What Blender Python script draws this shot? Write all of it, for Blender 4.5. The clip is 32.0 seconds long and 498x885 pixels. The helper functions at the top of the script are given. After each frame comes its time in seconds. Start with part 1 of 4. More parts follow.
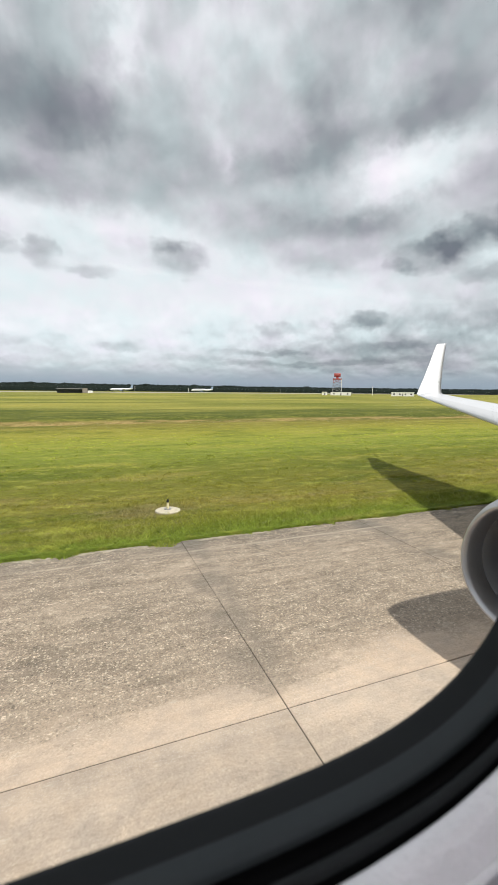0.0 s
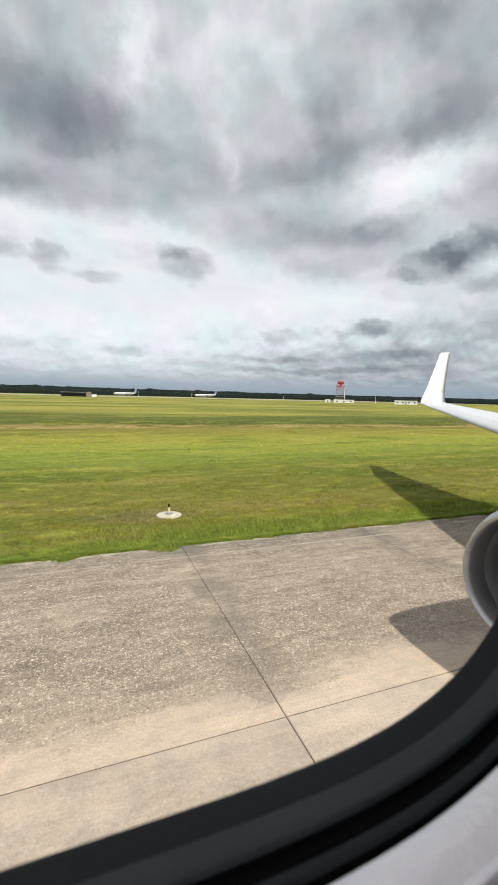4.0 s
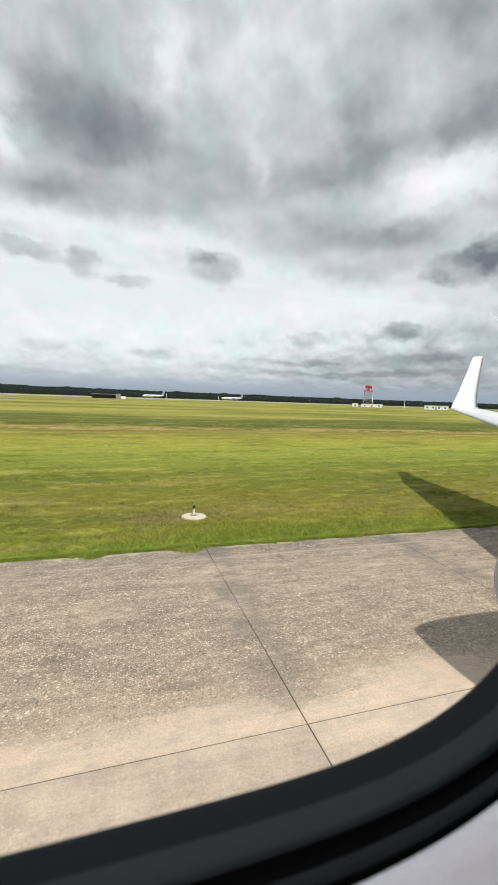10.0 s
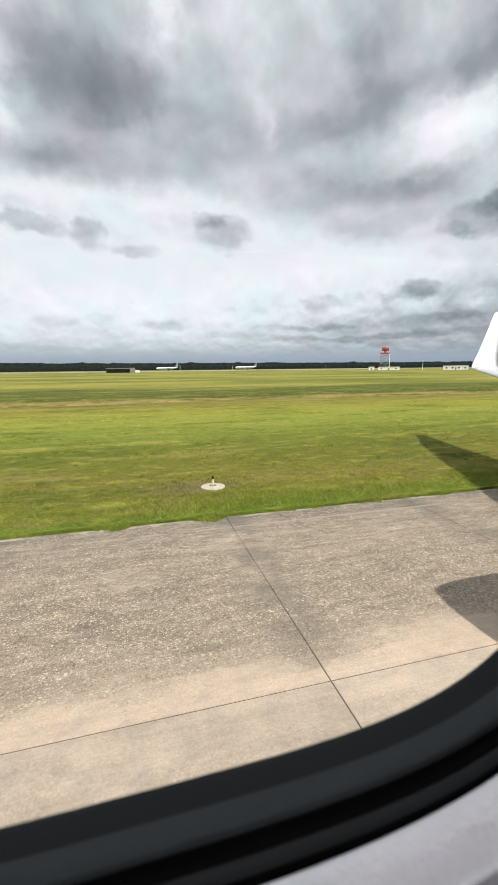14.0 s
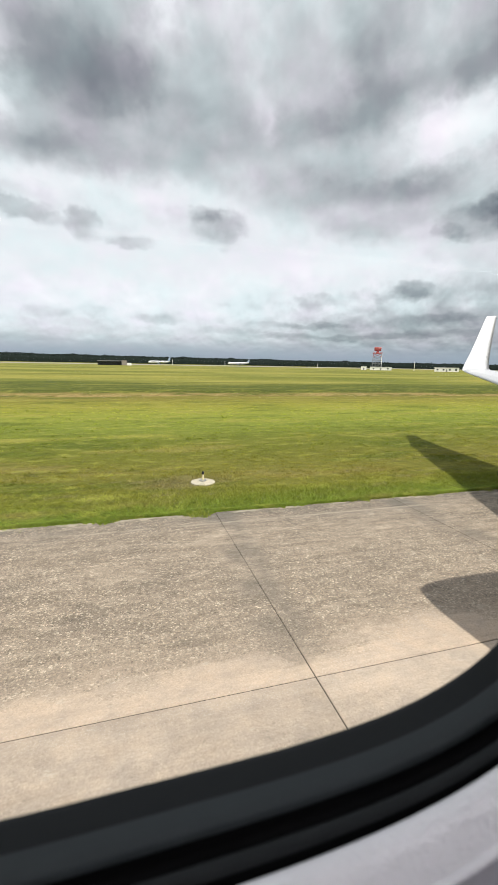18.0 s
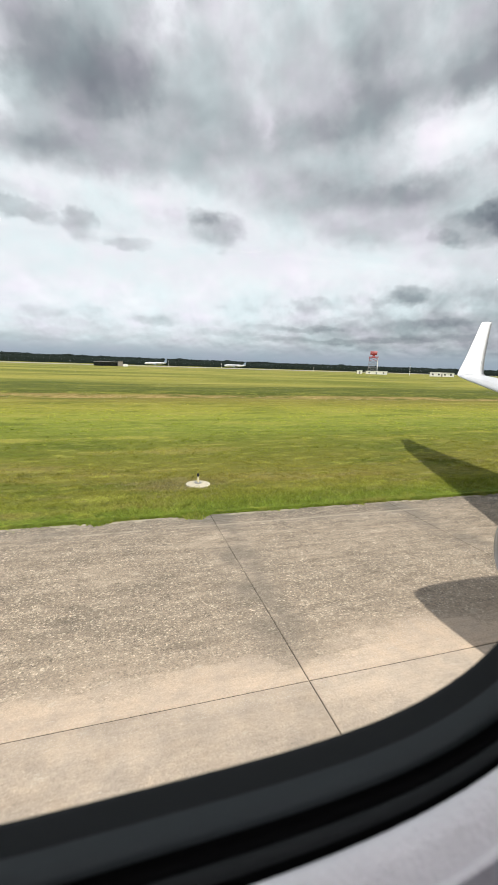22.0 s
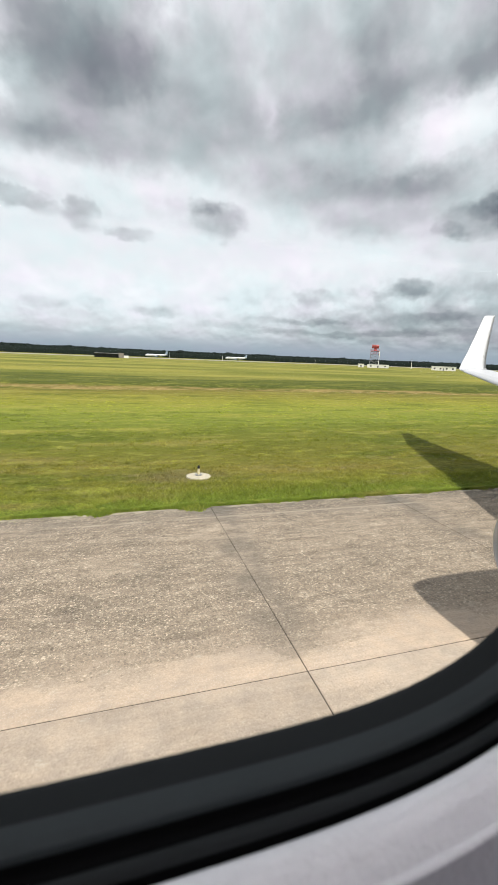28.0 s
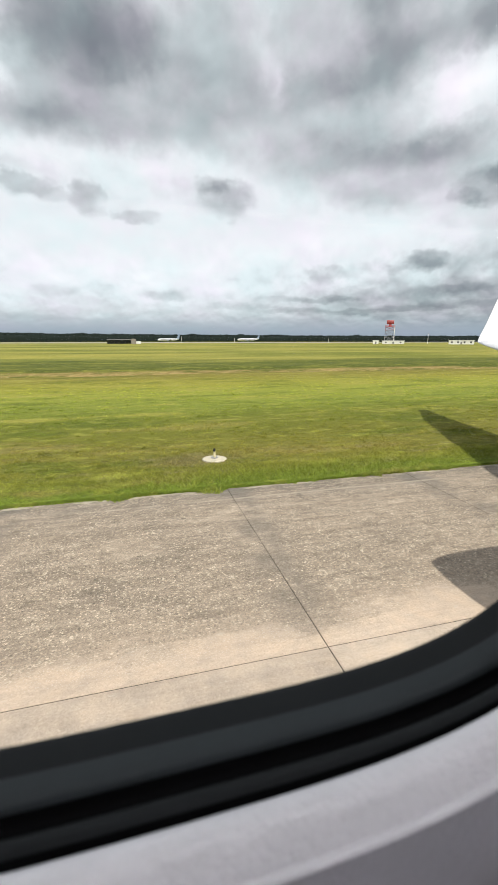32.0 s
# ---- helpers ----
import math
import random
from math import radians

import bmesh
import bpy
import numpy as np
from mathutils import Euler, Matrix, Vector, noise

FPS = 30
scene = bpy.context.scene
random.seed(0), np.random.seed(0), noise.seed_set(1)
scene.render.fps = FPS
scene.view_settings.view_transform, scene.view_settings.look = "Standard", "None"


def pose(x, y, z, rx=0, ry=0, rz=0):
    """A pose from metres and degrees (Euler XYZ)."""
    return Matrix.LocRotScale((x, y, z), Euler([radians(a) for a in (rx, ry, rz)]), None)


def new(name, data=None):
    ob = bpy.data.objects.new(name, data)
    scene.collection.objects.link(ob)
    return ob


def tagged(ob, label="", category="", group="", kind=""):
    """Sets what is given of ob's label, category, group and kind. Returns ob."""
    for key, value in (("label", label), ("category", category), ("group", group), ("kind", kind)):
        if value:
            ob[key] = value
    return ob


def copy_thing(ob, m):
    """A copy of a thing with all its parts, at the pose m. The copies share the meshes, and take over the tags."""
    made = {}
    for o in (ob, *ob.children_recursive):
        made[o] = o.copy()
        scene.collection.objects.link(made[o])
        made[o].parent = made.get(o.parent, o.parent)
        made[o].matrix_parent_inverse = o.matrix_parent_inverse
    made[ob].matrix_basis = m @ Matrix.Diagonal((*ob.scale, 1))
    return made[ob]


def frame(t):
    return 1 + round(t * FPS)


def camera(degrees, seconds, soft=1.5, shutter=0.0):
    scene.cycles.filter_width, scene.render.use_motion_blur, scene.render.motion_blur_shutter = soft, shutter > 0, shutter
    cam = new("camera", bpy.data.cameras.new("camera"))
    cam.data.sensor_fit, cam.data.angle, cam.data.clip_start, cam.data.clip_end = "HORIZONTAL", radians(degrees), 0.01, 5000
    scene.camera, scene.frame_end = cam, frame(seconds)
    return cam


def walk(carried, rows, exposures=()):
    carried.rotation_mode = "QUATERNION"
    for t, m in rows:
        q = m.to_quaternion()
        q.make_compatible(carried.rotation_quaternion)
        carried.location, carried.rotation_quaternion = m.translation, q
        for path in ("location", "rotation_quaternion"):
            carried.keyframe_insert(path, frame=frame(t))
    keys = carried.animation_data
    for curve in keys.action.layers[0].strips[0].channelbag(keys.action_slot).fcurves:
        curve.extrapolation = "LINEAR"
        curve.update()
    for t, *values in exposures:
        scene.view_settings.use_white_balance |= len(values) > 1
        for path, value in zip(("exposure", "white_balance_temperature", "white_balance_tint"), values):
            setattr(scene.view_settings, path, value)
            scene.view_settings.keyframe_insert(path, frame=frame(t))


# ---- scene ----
cam = camera(61.1, 32.0)
cam.data.dof.use_dof, cam.data.dof.focus_distance, cam.data.dof.aperture_fstop = True, 40.0, 13.0
PATH = (
    (0.0, -0.0052, 0.0010, 3.6186, -7.00, -0.52, -21.31),
    (0.5, -0.0037, 0.0004, 3.6160, -6.67, -0.37, -21.11),
    (1.0, -0.0023, -0.0002, 3.6134, -6.19, -0.51, -20.76),
    (1.5, -0.0026, 0.0000, 3.6127, -5.87, -0.55, -20.56),
    (2.0, -0.0029, 0.0002, 3.6120, -5.82, -0.79, -20.48),
    (2.5, -0.0027, 0.0001, 3.6125, -5.88, -0.84, -20.68),
    (3.0, -0.0026, 0.0000, 3.6130, -6.10, -0.83, -20.75),
    (3.5, -0.0029, 0.0001, 3.6122, -6.22, -1.22, -20.87),
    (5.5, -0.0040, 0.0001, 3.6093, -6.06, -1.51, -20.86),
    (6.0, -0.0043, 0.0002, 3.6085, -5.79, -1.73, -20.84),
    (6.5, -0.0036, 0.0001, 3.6087, -5.50, -2.01, -20.82),
    (7.0, -0.0029, -0.0001, 3.6089, -5.38, -2.02, -20.69),
    (7.5, -0.0030, 0.0001, 3.6092, -5.31, -2.11, -20.68),
    (8.0, -0.0032, 0.0003, 3.6094, -5.26, -2.42, -20.41),
    (8.5, -0.0023, 0.0002, 3.6081, -5.22, -2.35, -19.70),
    (9.0, -0.0014, 0.0001, 3.6067, -5.35, -2.27, -18.74),
    (9.5, 0.0006, -0.0003, 3.6073, -5.60, -2.12, -17.86),
    (10.0, 0.0026, -0.0006, 3.6078, -5.85, -1.91, -17.32),
    (10.5, 0.0016, -0.0003, 3.6049, -6.04, -1.63, -16.90),
    (11.0, 0.0005, 0.0001, 3.6020, -6.05, -1.54, -16.91),
    (11.5, 0.0007, 0.0000, 3.6008, -6.08, -1.30, -16.67),
    (12.0, 0.0009, -0.0000, 3.5996, -6.41, -0.79, -16.34),
    (12.5, 0.0020, -0.0000, 3.6041, -7.27, -0.26, -16.03),
    (13.0, 0.0032, 0.0000, 3.6086, -8.32, 0.08, -15.73),
    (13.5, 0.0044, -0.0001, 3.6118, -9.38, 0.50, -15.57),
    (14.0, 0.0057, -0.0003, 3.6151, -10.07, 0.60, -15.44),
    (14.5, 0.0043, -0.0002, 3.6154, -10.32, 0.56, -15.45),
    (16.5, -0.0010, 0.0000, 3.6169, -10.40, -0.54, -16.06),
    (17.0, -0.0024, 0.0001, 3.6172, -10.51, -0.90, -16.17),
    (17.5, -0.0026, 0.0001, 3.6174, -10.57, -1.09, -16.22),
    (18.0, -0.0028, 0.0001, 3.6176, -10.57, -1.06, -16.41),
    (18.5, -0.0029, 0.0000, 3.6167, -10.53, -1.34, -16.51),
    (19.0, -0.0031, 0.0000, 3.6158, -10.53, -1.34, -16.51),
    (19.5, -0.0030, 0.0000, 3.6166, -10.49, -1.42, -16.56),
    (20.0, -0.0030, 0.0000, 3.6175, -10.38, -1.44, -16.49),
    (20.5, -0.0031, 0.0000, 3.6176, -10.36, -1.34, -16.50),
    (21.0, -0.0032, -0.0000, 3.6176, -10.30, -1.38, -16.55),
    (21.5, -0.0035, 0.0000, 3.6183, -10.27, -1.61, -16.72),
    (22.0, -0.0037, 0.0000, 3.6189, -10.22, -1.74, -16.89),
    (22.5, -0.0041, 0.0000, 3.6190, -10.18, -2.04, -17.06),
    (23.0, -0.0045, 0.0000, 3.6190, -10.16, -2.22, -17.17),
    (23.5, -0.0053, 0.0001, 3.6194, -10.17, -2.20, -17.17),
    (24.0, -0.0061, 0.0003, 3.6197, -10.18, -2.19, -17.17),
    (24.5, -0.0059, 0.0002, 3.6192, -10.19, -2.10, -17.18),
    (25.0, -0.0057, 0.0001, 3.6188, -10.19, -2.10, -17.18),
    (25.5, -0.0059, 0.0002, 3.6173, -10.29, -1.97, -17.07),
    (27.5, -0.0066, 0.0006, 3.6114, -10.92, -2.21, -17.03),
    (28.0, -0.0068, 0.0007, 3.6099, -11.20, -2.15, -16.74),
    (28.5, -0.0059, 0.0003, 3.6064, -11.43, -1.48, -16.44),
    (29.0, -0.0049, -0.0001, 3.6028, -11.71, -1.02, -16.12),
    (29.5, -0.0049, -0.0000, 3.6022, -11.95, -0.75, -15.80),
    (30.0, -0.0048, 0.0001, 3.6015, -12.33, -0.20, -15.68),
    (30.5, -0.0047, 0.0000, 3.5988, -12.81, -0.00, -15.44),
    (31.0, -0.0046, -0.0000, 3.5960, -13.25, 0.30, -15.32),
    (31.5, -0.0041, -0.0001, 3.5969, -13.52, 0.22, -15.17),
    (32.0, -0.0036, -0.0001, 3.5978, -13.67, 0.00, -15.11),
)

walk(cam, [(t, pose(x, y, z, 90 + p, r, w)) for t, x, y, z, p, r, w in PATH],
     exposures=((0.0, 0.13), (13.0, 0.15), (27.0, 0.16), (30.0, 0.16), (32.0, 0.18)))

# ---------------------------------------------------------------- node helpers


class Nodes:
    """Short hand for node trees."""

    def __init__(self, tree):
        self.tree = tree
        tree.nodes.clear()

    def add(self, kind, ins=(), operation=""):
        n = self.tree.nodes.new(kind)
        if operation:
            n.operation = operation
        for key, v in (ins.items() if isinstance(ins, dict) else enumerate(ins)):
            if v is None:
                continue
            if isinstance(v, bpy.types.NodeSocket):
                self.tree.links.new(v, n.inputs[key])
            else:
                n.inputs[key].default_value = v
        return n

    def math(self, op, a, b=None, c=None, clamp=False):
        n = self.add("ShaderNodeMath", (a, b, c), op)
        n.use_clamp = clamp
        return n.outputs[0]

    def vec(self, op, a, b=None):
        n = self.add("ShaderNodeVectorMath", (a, b), op)
        return n.outputs["Value" if op in ("DOT_PRODUCT", "LENGTH") else "Vector"]

    def xyz(self, x, y, z):
        return self.add("ShaderNodeCombineXYZ", (x, y, z)).outputs[0]

    def split(self, v):
        return self.add("ShaderNodeSeparateXYZ", (v,)).outputs

    def noise(self, vector, scale, detail=3.0, rough=0.55, colour=False):
        n = self.add("ShaderNodeTexNoise", {"Vector": vector, "Scale": scale, "Detail": detail, "Roughness": rough})
        return n.outputs["Color" if colour else 0]

    def ramp(self, fac, stops, mode="LINEAR"):
        n = self.add("ShaderNodeValToRGB", (fac,))
        n.color_ramp.interpolation = mode
        e = n.color_ramp.elements
        while len(e) < len(stops):
            e.new(0.5)
        for el, (p, c) in zip(e, stops):
            el.position = p
            el.color = (c, c, c, 1) if isinstance(c, (int, float)) else (*c, 1)
        return n.outputs[0]

    def mix(self, fac, a, b, blend="MIX"):
        n = self.add("ShaderNodeMix")
        n.data_type, n.blend_type = "RGBA", blend
        if isinstance(fac, bpy.types.NodeSocket):
            self.tree.links.new(fac, n.inputs[0])
        else:
            n.inputs[0].default_value = fac
        for i, v in ((6, a), (7, b)):
            if isinstance(v, bpy.types.NodeSocket):
                self.tree.links.new(v, n.inputs[i])
            else:
                n.inputs[i].default_value = (*v, 1)
        return n.outputs[2]

    def smooth(self, v, lo, hi):
        n = self.add("ShaderNodeMapRange", {0: v, 1: lo, 2: hi, 3: 0.0, 4: 1.0})
        n.interpolation_type = "SMOOTHSTEP"
        return n.outputs[0]


def material(name):
    m = bpy.data.materials.new(name)
    m.use_nodes = True
    return m, Nodes(m.node_tree)


def surface(n, colour, rough=0.8, metal=0.0, bump=None, strength=0.3, distance=0.01, spec=0.5, extra=None):
    ins = {"Base Color": (*colour, 1) if isinstance(colour, tuple) else colour, "Roughness": rough, "Metallic": metal,
           "Specular IOR Level": spec}
    if bump is not None:
        ins["Normal"] = n.add("ShaderNodeBump", {"Strength": strength, "Distance": distance, "Height": bump}).outputs[0]
    ins.update(extra or {})
    b = n.add("ShaderNodeBsdfPrincipled", ins)
    n.add("ShaderNodeOutputMaterial", (b.outputs[0],))


def place(n):
    return n.add("ShaderNodeNewGeometry").outputs["Position"]


# ---------------------------------------------------------------- sky and sun
SUN_DIR = Vector((-0.07, 0.71, -1.0)).normalized()
sun = new("sun", bpy.data.lights.new("sun", "SUN"))
sun.data.energy, sun.data.angle, sun.data.color = 3.6, radians(1.3), (1.0, 0.95, 0.86)
sun.matrix_world = Matrix.Translation((0, -30, 60)) @ SUN_DIR.to_track_quat("-Z", "Y").to_matrix().to_4x4()

# Cloud masses: azimuth (from straight out, towards the tail), elevation, half widths, all in degrees, and depth of tone.
DARK_DECK = (
    (-4.8, 29.6, 6.2, 3.4, -0.36), (1.5, 28.6, 4.5, 2.8, -0.22), (-7.0, 22.8, 7.0, 1.5, -0.20), (2.0, 22.2, 8.0, 1.5, -0.08), (15.0, 25.6, 9.0, 2.4, -0.11),
    (30.4, 30.0, 3.2, 4.6, -0.20), (26.5, 26.0, 6.5, 1.7, -0.16), (44.0, 30.0, 4.5, 2.8, -0.26), (36.5, 28.6, 6.0, 1.5, -0.13), (42.0, 38.0, 6.0, 3.0, -0.26), (48.0, 33.0, 5.0, 3.0, -0.12),
    (33.0, 36.0, 5.0, 3.0, -0.07), (11.5, 30.0, 3.5, 4.5, -0.06), (-3.0, 36.0, 5.0, 3.0, -0.07),
)
GREY_SHEET = (
    (25.0, 20.0, 8.0, 2.2, -0.22), (35.5, 19.7, 6.0, 1.3, -0.26), (30.5, 15.9, 4.6, 1.4, -0.22), (38.0, 17.6, 6.0, 1.8, -0.14), (50.0, 22.0, 6.0, 3.0, -0.14),
    (31.0, 5.2, 12.0, 2.8, -0.23), (44.0, 6.2, 9.0, 3.6, -0.27), (43.0, 12.4, 8.0, 2.2, -0.10), (51.0, 9.0, 6.0, 5.0, -0.14),
)
BRIGHT_GAPS = (
    (40.0, 24.6, 5.0, 2.1, 0.40), (45.0, 26.2, 4.0, 1.4, 0.16), (6.0, 35.3, 2.0, 2.6, 0.24), (13.5, 34.5, 3.0, 2.0, 0.13), (18.4, 26.9, 0.9, 1.5, 0.14),
    (35.2, 33.0, 2.6, 2.2, 0.10), (-12.5, 27.0, 1.8, 3.0, 0.28), (20.0, 38.0, 8.0, 2.0, 0.10), (8.0, 19.4, 9.0, 1.2, 0.11), (-9.0, 19.3, 7.0, 0.9, 0.14),
    (17.0, 30.0, 1.4, 4.5, 0.08), (30.0, 11.6, 12.0, 1.3, 0.10), (0.0, 8.6, 12.0, 1.2, 0.08),
)
SMALL_CLOUDS = (
    (-11.0, 16.2, 2.6, 0.8, -0.28), (-7.6, 15.4, 1.5, 0.5, -0.14), (-4.0, 15.6, 1.6, 1.3, -0.30), (1.2, 14.1, 2.5, 0.6, -0.24), (12.5, 16.1, 2.5, 1.6, -0.32),
    (10.4, 17.7, 1.7, 0.8, -0.20), (36.2, 9.1, 1.9, 0.9, -0.36), (33.2, 8.3, 0.8, 0.6, -0.18), (24.6, 8.1, 1.9, 0.8, -0.21), (-8.7, 5.8, 2.6, 0.7, -0.13),
    (-3.0, 6.0, 1.6, 0.7, -0.14), (3.8, 5.6, 2.6, 0.6, -0.12),
)
LOW_ROWS = (
    (25.3, 4.95, 3.4, 0.32, -0.20), (40.6, 5.9, 2.6, 0.45, -0.20), (34.6, 3.7, 4.4, 0.34, -0.15), (41.0, 4.0, 4.0, 0.40, -0.15), (21.5, 3.6, 4.0, 0.30, -0.15), (29.4, 3.4, 3.6, 0.30, -0.14),
    (27.1, 6.6, 2.6, 0.80, 0.12), (36.4, 7.2, 2.6, 0.80, 0.13), (43.0, 7.6, 2.4, 0.80, 0.14), (31.4, 6.0, 2.2, 0.60, 0.09), (2.6, 7.1, 3.4, 0.80, 0.09), (14.3, 6.4, 3.2, 0.60, 0.08),
    (19.2, 5.1, 2.6, 0.35, -0.10), (14.0, 4.2, 4.0, 0.35, -0.10), (4.8, 5.4, 2.6, 0.40, -0.10),
)
DARK_CUMULUS = (
    (43.6, 15.9, 3.8, 1.5, -0.38), (47.6, 17.2, 3.8, 1.7, -0.44), (51.5, 18.6, 3.0, 1.4, -0.30), (40.2, 14.9, 1.4, 0.7, -0.18), (49.8, 13.8, 3.0, 1.0, -0.24),
    (49.2, 15.6, 2.0, 1.1, 0.18),
)
world = bpy.data.worlds.new("sky")
scene.world = world
world.use_nodes = True
w = Nodes(world.node_tree)
way = w.vec("NORMALIZE", w.add("ShaderNodeTexCoord").outputs["Generated"])
wx, wy, wz = w.split(way)
az = w.math("MULTIPLY", w.math("ARCTAN2", wx, wy), 57.29578)
el = w.math("MULTIPLY", w.math("ARCSINE", wz), 57.29578)
up_el = w.math("MAXIMUM", el, 0.0)
# the cloud pattern gets flat towards the horizon
low = w.math("LOGARITHM", w.math("ADD", up_el, 3.0), 2.718282)
flat = w.xyz(w.math("MULTIPLY", az, 0.10), w.math("MULTIPLY_ADD", up_el, 0.09, w.math("MULTIPLY", low, 0.70)), 0.0)


def drift_of(scale, detail, reach):
    n = w.vec("SUBTRACT", w.noise(flat, scale, detail, 0.5, True), (0.5, 0.5, 0.5))
    return w.vec("MULTIPLY", n, reach)


span = w.math("MULTIPLY_ADD", up_el, 0.030, 0.30)
wide = drift_of(1.2, 2, (7.0, 4.5, 0.0))
curl = w.vec("ADD", drift_of(3.6, 3, (3.6, 2.8, 0.0)), drift_of(9.0, 3, (1.5, 1.4, 0.0)))
offset = w.vec("ADD", w.vec("MULTIPLY", wide, (0.30, 0.30, 0.0)), w.vec("MULTIPLY", curl, (0.8, 0.8, 0.0)))
spot = w.vec("ADD", w.xyz(az, el, 0.0), w.add("ShaderNodeVectorMath", {0: offset, "Scale": span}, operation="SCALE").outputs[0])
edged = w.vec("ADD", w.xyz(az, el, 0.0), w.add("ShaderNodeVectorMath", {0: curl, "Scale": w.math("MULTIPLY", span, 0.95)}, operation="SCALE").outputs[0])
swept = w.vec("ADD", flat, w.vec("MULTIPLY", wide, (0.045, 0.04, 0.0)))


def mass(at, ca, ce, cw, ch, crisp):
    q = w.vec("MULTIPLY", w.vec("SUBTRACT", at, (ca, ce, 0.0)), (1 / cw, 1 / ch, 0.0))
    q = w.vec("DOT_PRODUCT", q, q)
    return w.smooth(q, 2.0, -0.1) if crisp else w.math("EXPONENT", w.math("MULTIPLY", q, -0.8))


# height of the tone over the horizon, with broken billows in it
tone = w.ramp(w.math("DIVIDE", up_el, 45.0), ((0.0, 0.42), (0.045, 0.54), (0.085, 0.70), (0.14, 0.815), (0.22, 0.815), (0.32, 0.775), (0.42, 0.705), (0.50, 0.590), (0.60, 0.555),
                                             (0.75, 0.57), (1.0, 0.60)))
billow = w.math("SUBTRACT", w.noise(swept, 1.7, 4, 0.45), 0.5)
fine = w.math("SUBTRACT", w.noise(swept, 5.0, 4, 0.48), 0.5)
high = w.smooth(el, 15.0, 24.0)
tone = w.math("MULTIPLY_ADD", billow, w.math("MULTIPLY_ADD", high, 0.09, 0.13), tone)
tone = w.math("MULTIPLY_ADD", fine, w.math("MULTIPLY_ADD", high, 0.03, 0.05), tone)
for ca, ce, cw, ch, amp in DARK_DECK + GREY_SHEET + BRIGHT_GAPS:
    tone = w.math("MULTIPLY_ADD", mass(spot, ca, ce, cw, ch, False), amp, tone)
inner = w.math("MULTIPLY_ADD", w.math("ADD", billow, fine), 1.1, 1.0)
for ca, ce, cw, ch, amp in SMALL_CLOUDS + LOW_ROWS + DARK_CUMULUS:
    tone = w.math("MULTIPLY_ADD", w.math("MULTIPLY", mass(edged, ca, ce, cw * 1.15, ch * 1.15, True), inner), amp * 0.9, tone)
# rows of cumulus low over the horizon: pale tops, grey flat bases
row = w.xyz(w.math("MULTIPLY", az, 0.21), w.math("MULTIPLY", w.math("LOGARITHM", w.math("ADD", up_el, 2.5), 2.718282), 2.2), 3.0)
row = w.vec("ADD", row, w.vec("MULTIPLY", wide, (0.03, 0.06, 0.0)))
lump = w.noise(row, 1.5, 4, 0.45)
lift = w.math("SUBTRACT", lump, w.noise(w.vec("ADD", row, (0.03, 0.16, 0.0)), 1.5, 4, 0.45))
low_band = w.math("MULTIPLY", w.smooth(el, 0.6, 2.6), w.smooth(el, 15.0, 7.0))
right = w.math("MULTIPLY_ADD", w.smooth(az, 8.0, 34.0), 0.40, 0.60)
tone = w.math("MULTIPLY_ADD", w.math("MULTIPLY", lift, w.math("MULTIPLY", low_band, right)), 0.88, tone)
tone = w.math("MULTIPLY_ADD", w.math("MULTIPLY", w.smooth(lump, 0.47, 0.62), w.math("MULTIPLY", low_band, right)), -0.08, tone)
# soft relief of the high deck
lift = w.math("SUBTRACT", w.noise(swept, 2.2, 3, 0.42), w.noise(w.vec("ADD", swept, (0.05, 0.13, 0.0)), 2.2, 3, 0.42))
tone = w.math("MULTIPLY_ADD", w.math("MULTIPLY", lift, w.smooth(el, 8.0, 16.0)), 0.28, tone)
cloud = w.ramp(tone, ((0.0, (0.165, 0.180, 0.205)), (0.3, (0.325, 0.338, 0.362)), (0.55, (0.555, 0.566, 0.592)), (0.75, (0.785, 0.790, 0.822)),
                      (1.0, (0.93, 0.905, 0.935))))
tint = w.noise(flat, 1.5, 3, 0.5)
cloud = w.mix(1.0, cloud, w.ramp(tint, ((0.34, (0.925, 1.016, 0.998)), (0.52, (0.98, 1.004, 1.0)), (0.68, (1.024, 0.988, 1.024)))), "MULTIPLY")
cloud = w.mix(1.0, cloud, w.ramp(w.math("DIVIDE", el, 30.0), ((0.0, (0.96, 1.0, 1.03)), (0.35, (0.985, 0.998, 1.005)), (0.7, (1.0, 0.999, 1.005)))), "MULTIPLY")
haze = w.smooth(el, 3.6, 0.4)
cloud = w.mix(w.math("MULTIPLY", haze, 0.75), cloud, (0.258, 0.330, 0.425))
sky = w.add("ShaderNodeTexSky")
sky.sky_type, sky.sun_disc, sky.sun_elevation, sky.sun_rotation = "NISHITA", False, radians(54.5), radians(174.4)
blue = w.add("ShaderNodeBackground", {0: sky.outputs[0], 1: 0.10})
grey = w.add("ShaderNodeBackground", {0: cloud, 1: 1.0})
both = w.add("ShaderNodeMixShader", (0.95, blue.outputs[0], grey.outputs[0]))
w.add("ShaderNodeOutputWorld", (both.outputs[0],))

# ---------------------------------------------------------------- materials
SLAB, JOINT_X, JOINT_Y, EDGE_Y = 5.05, 2.06, 3.97, 9.75


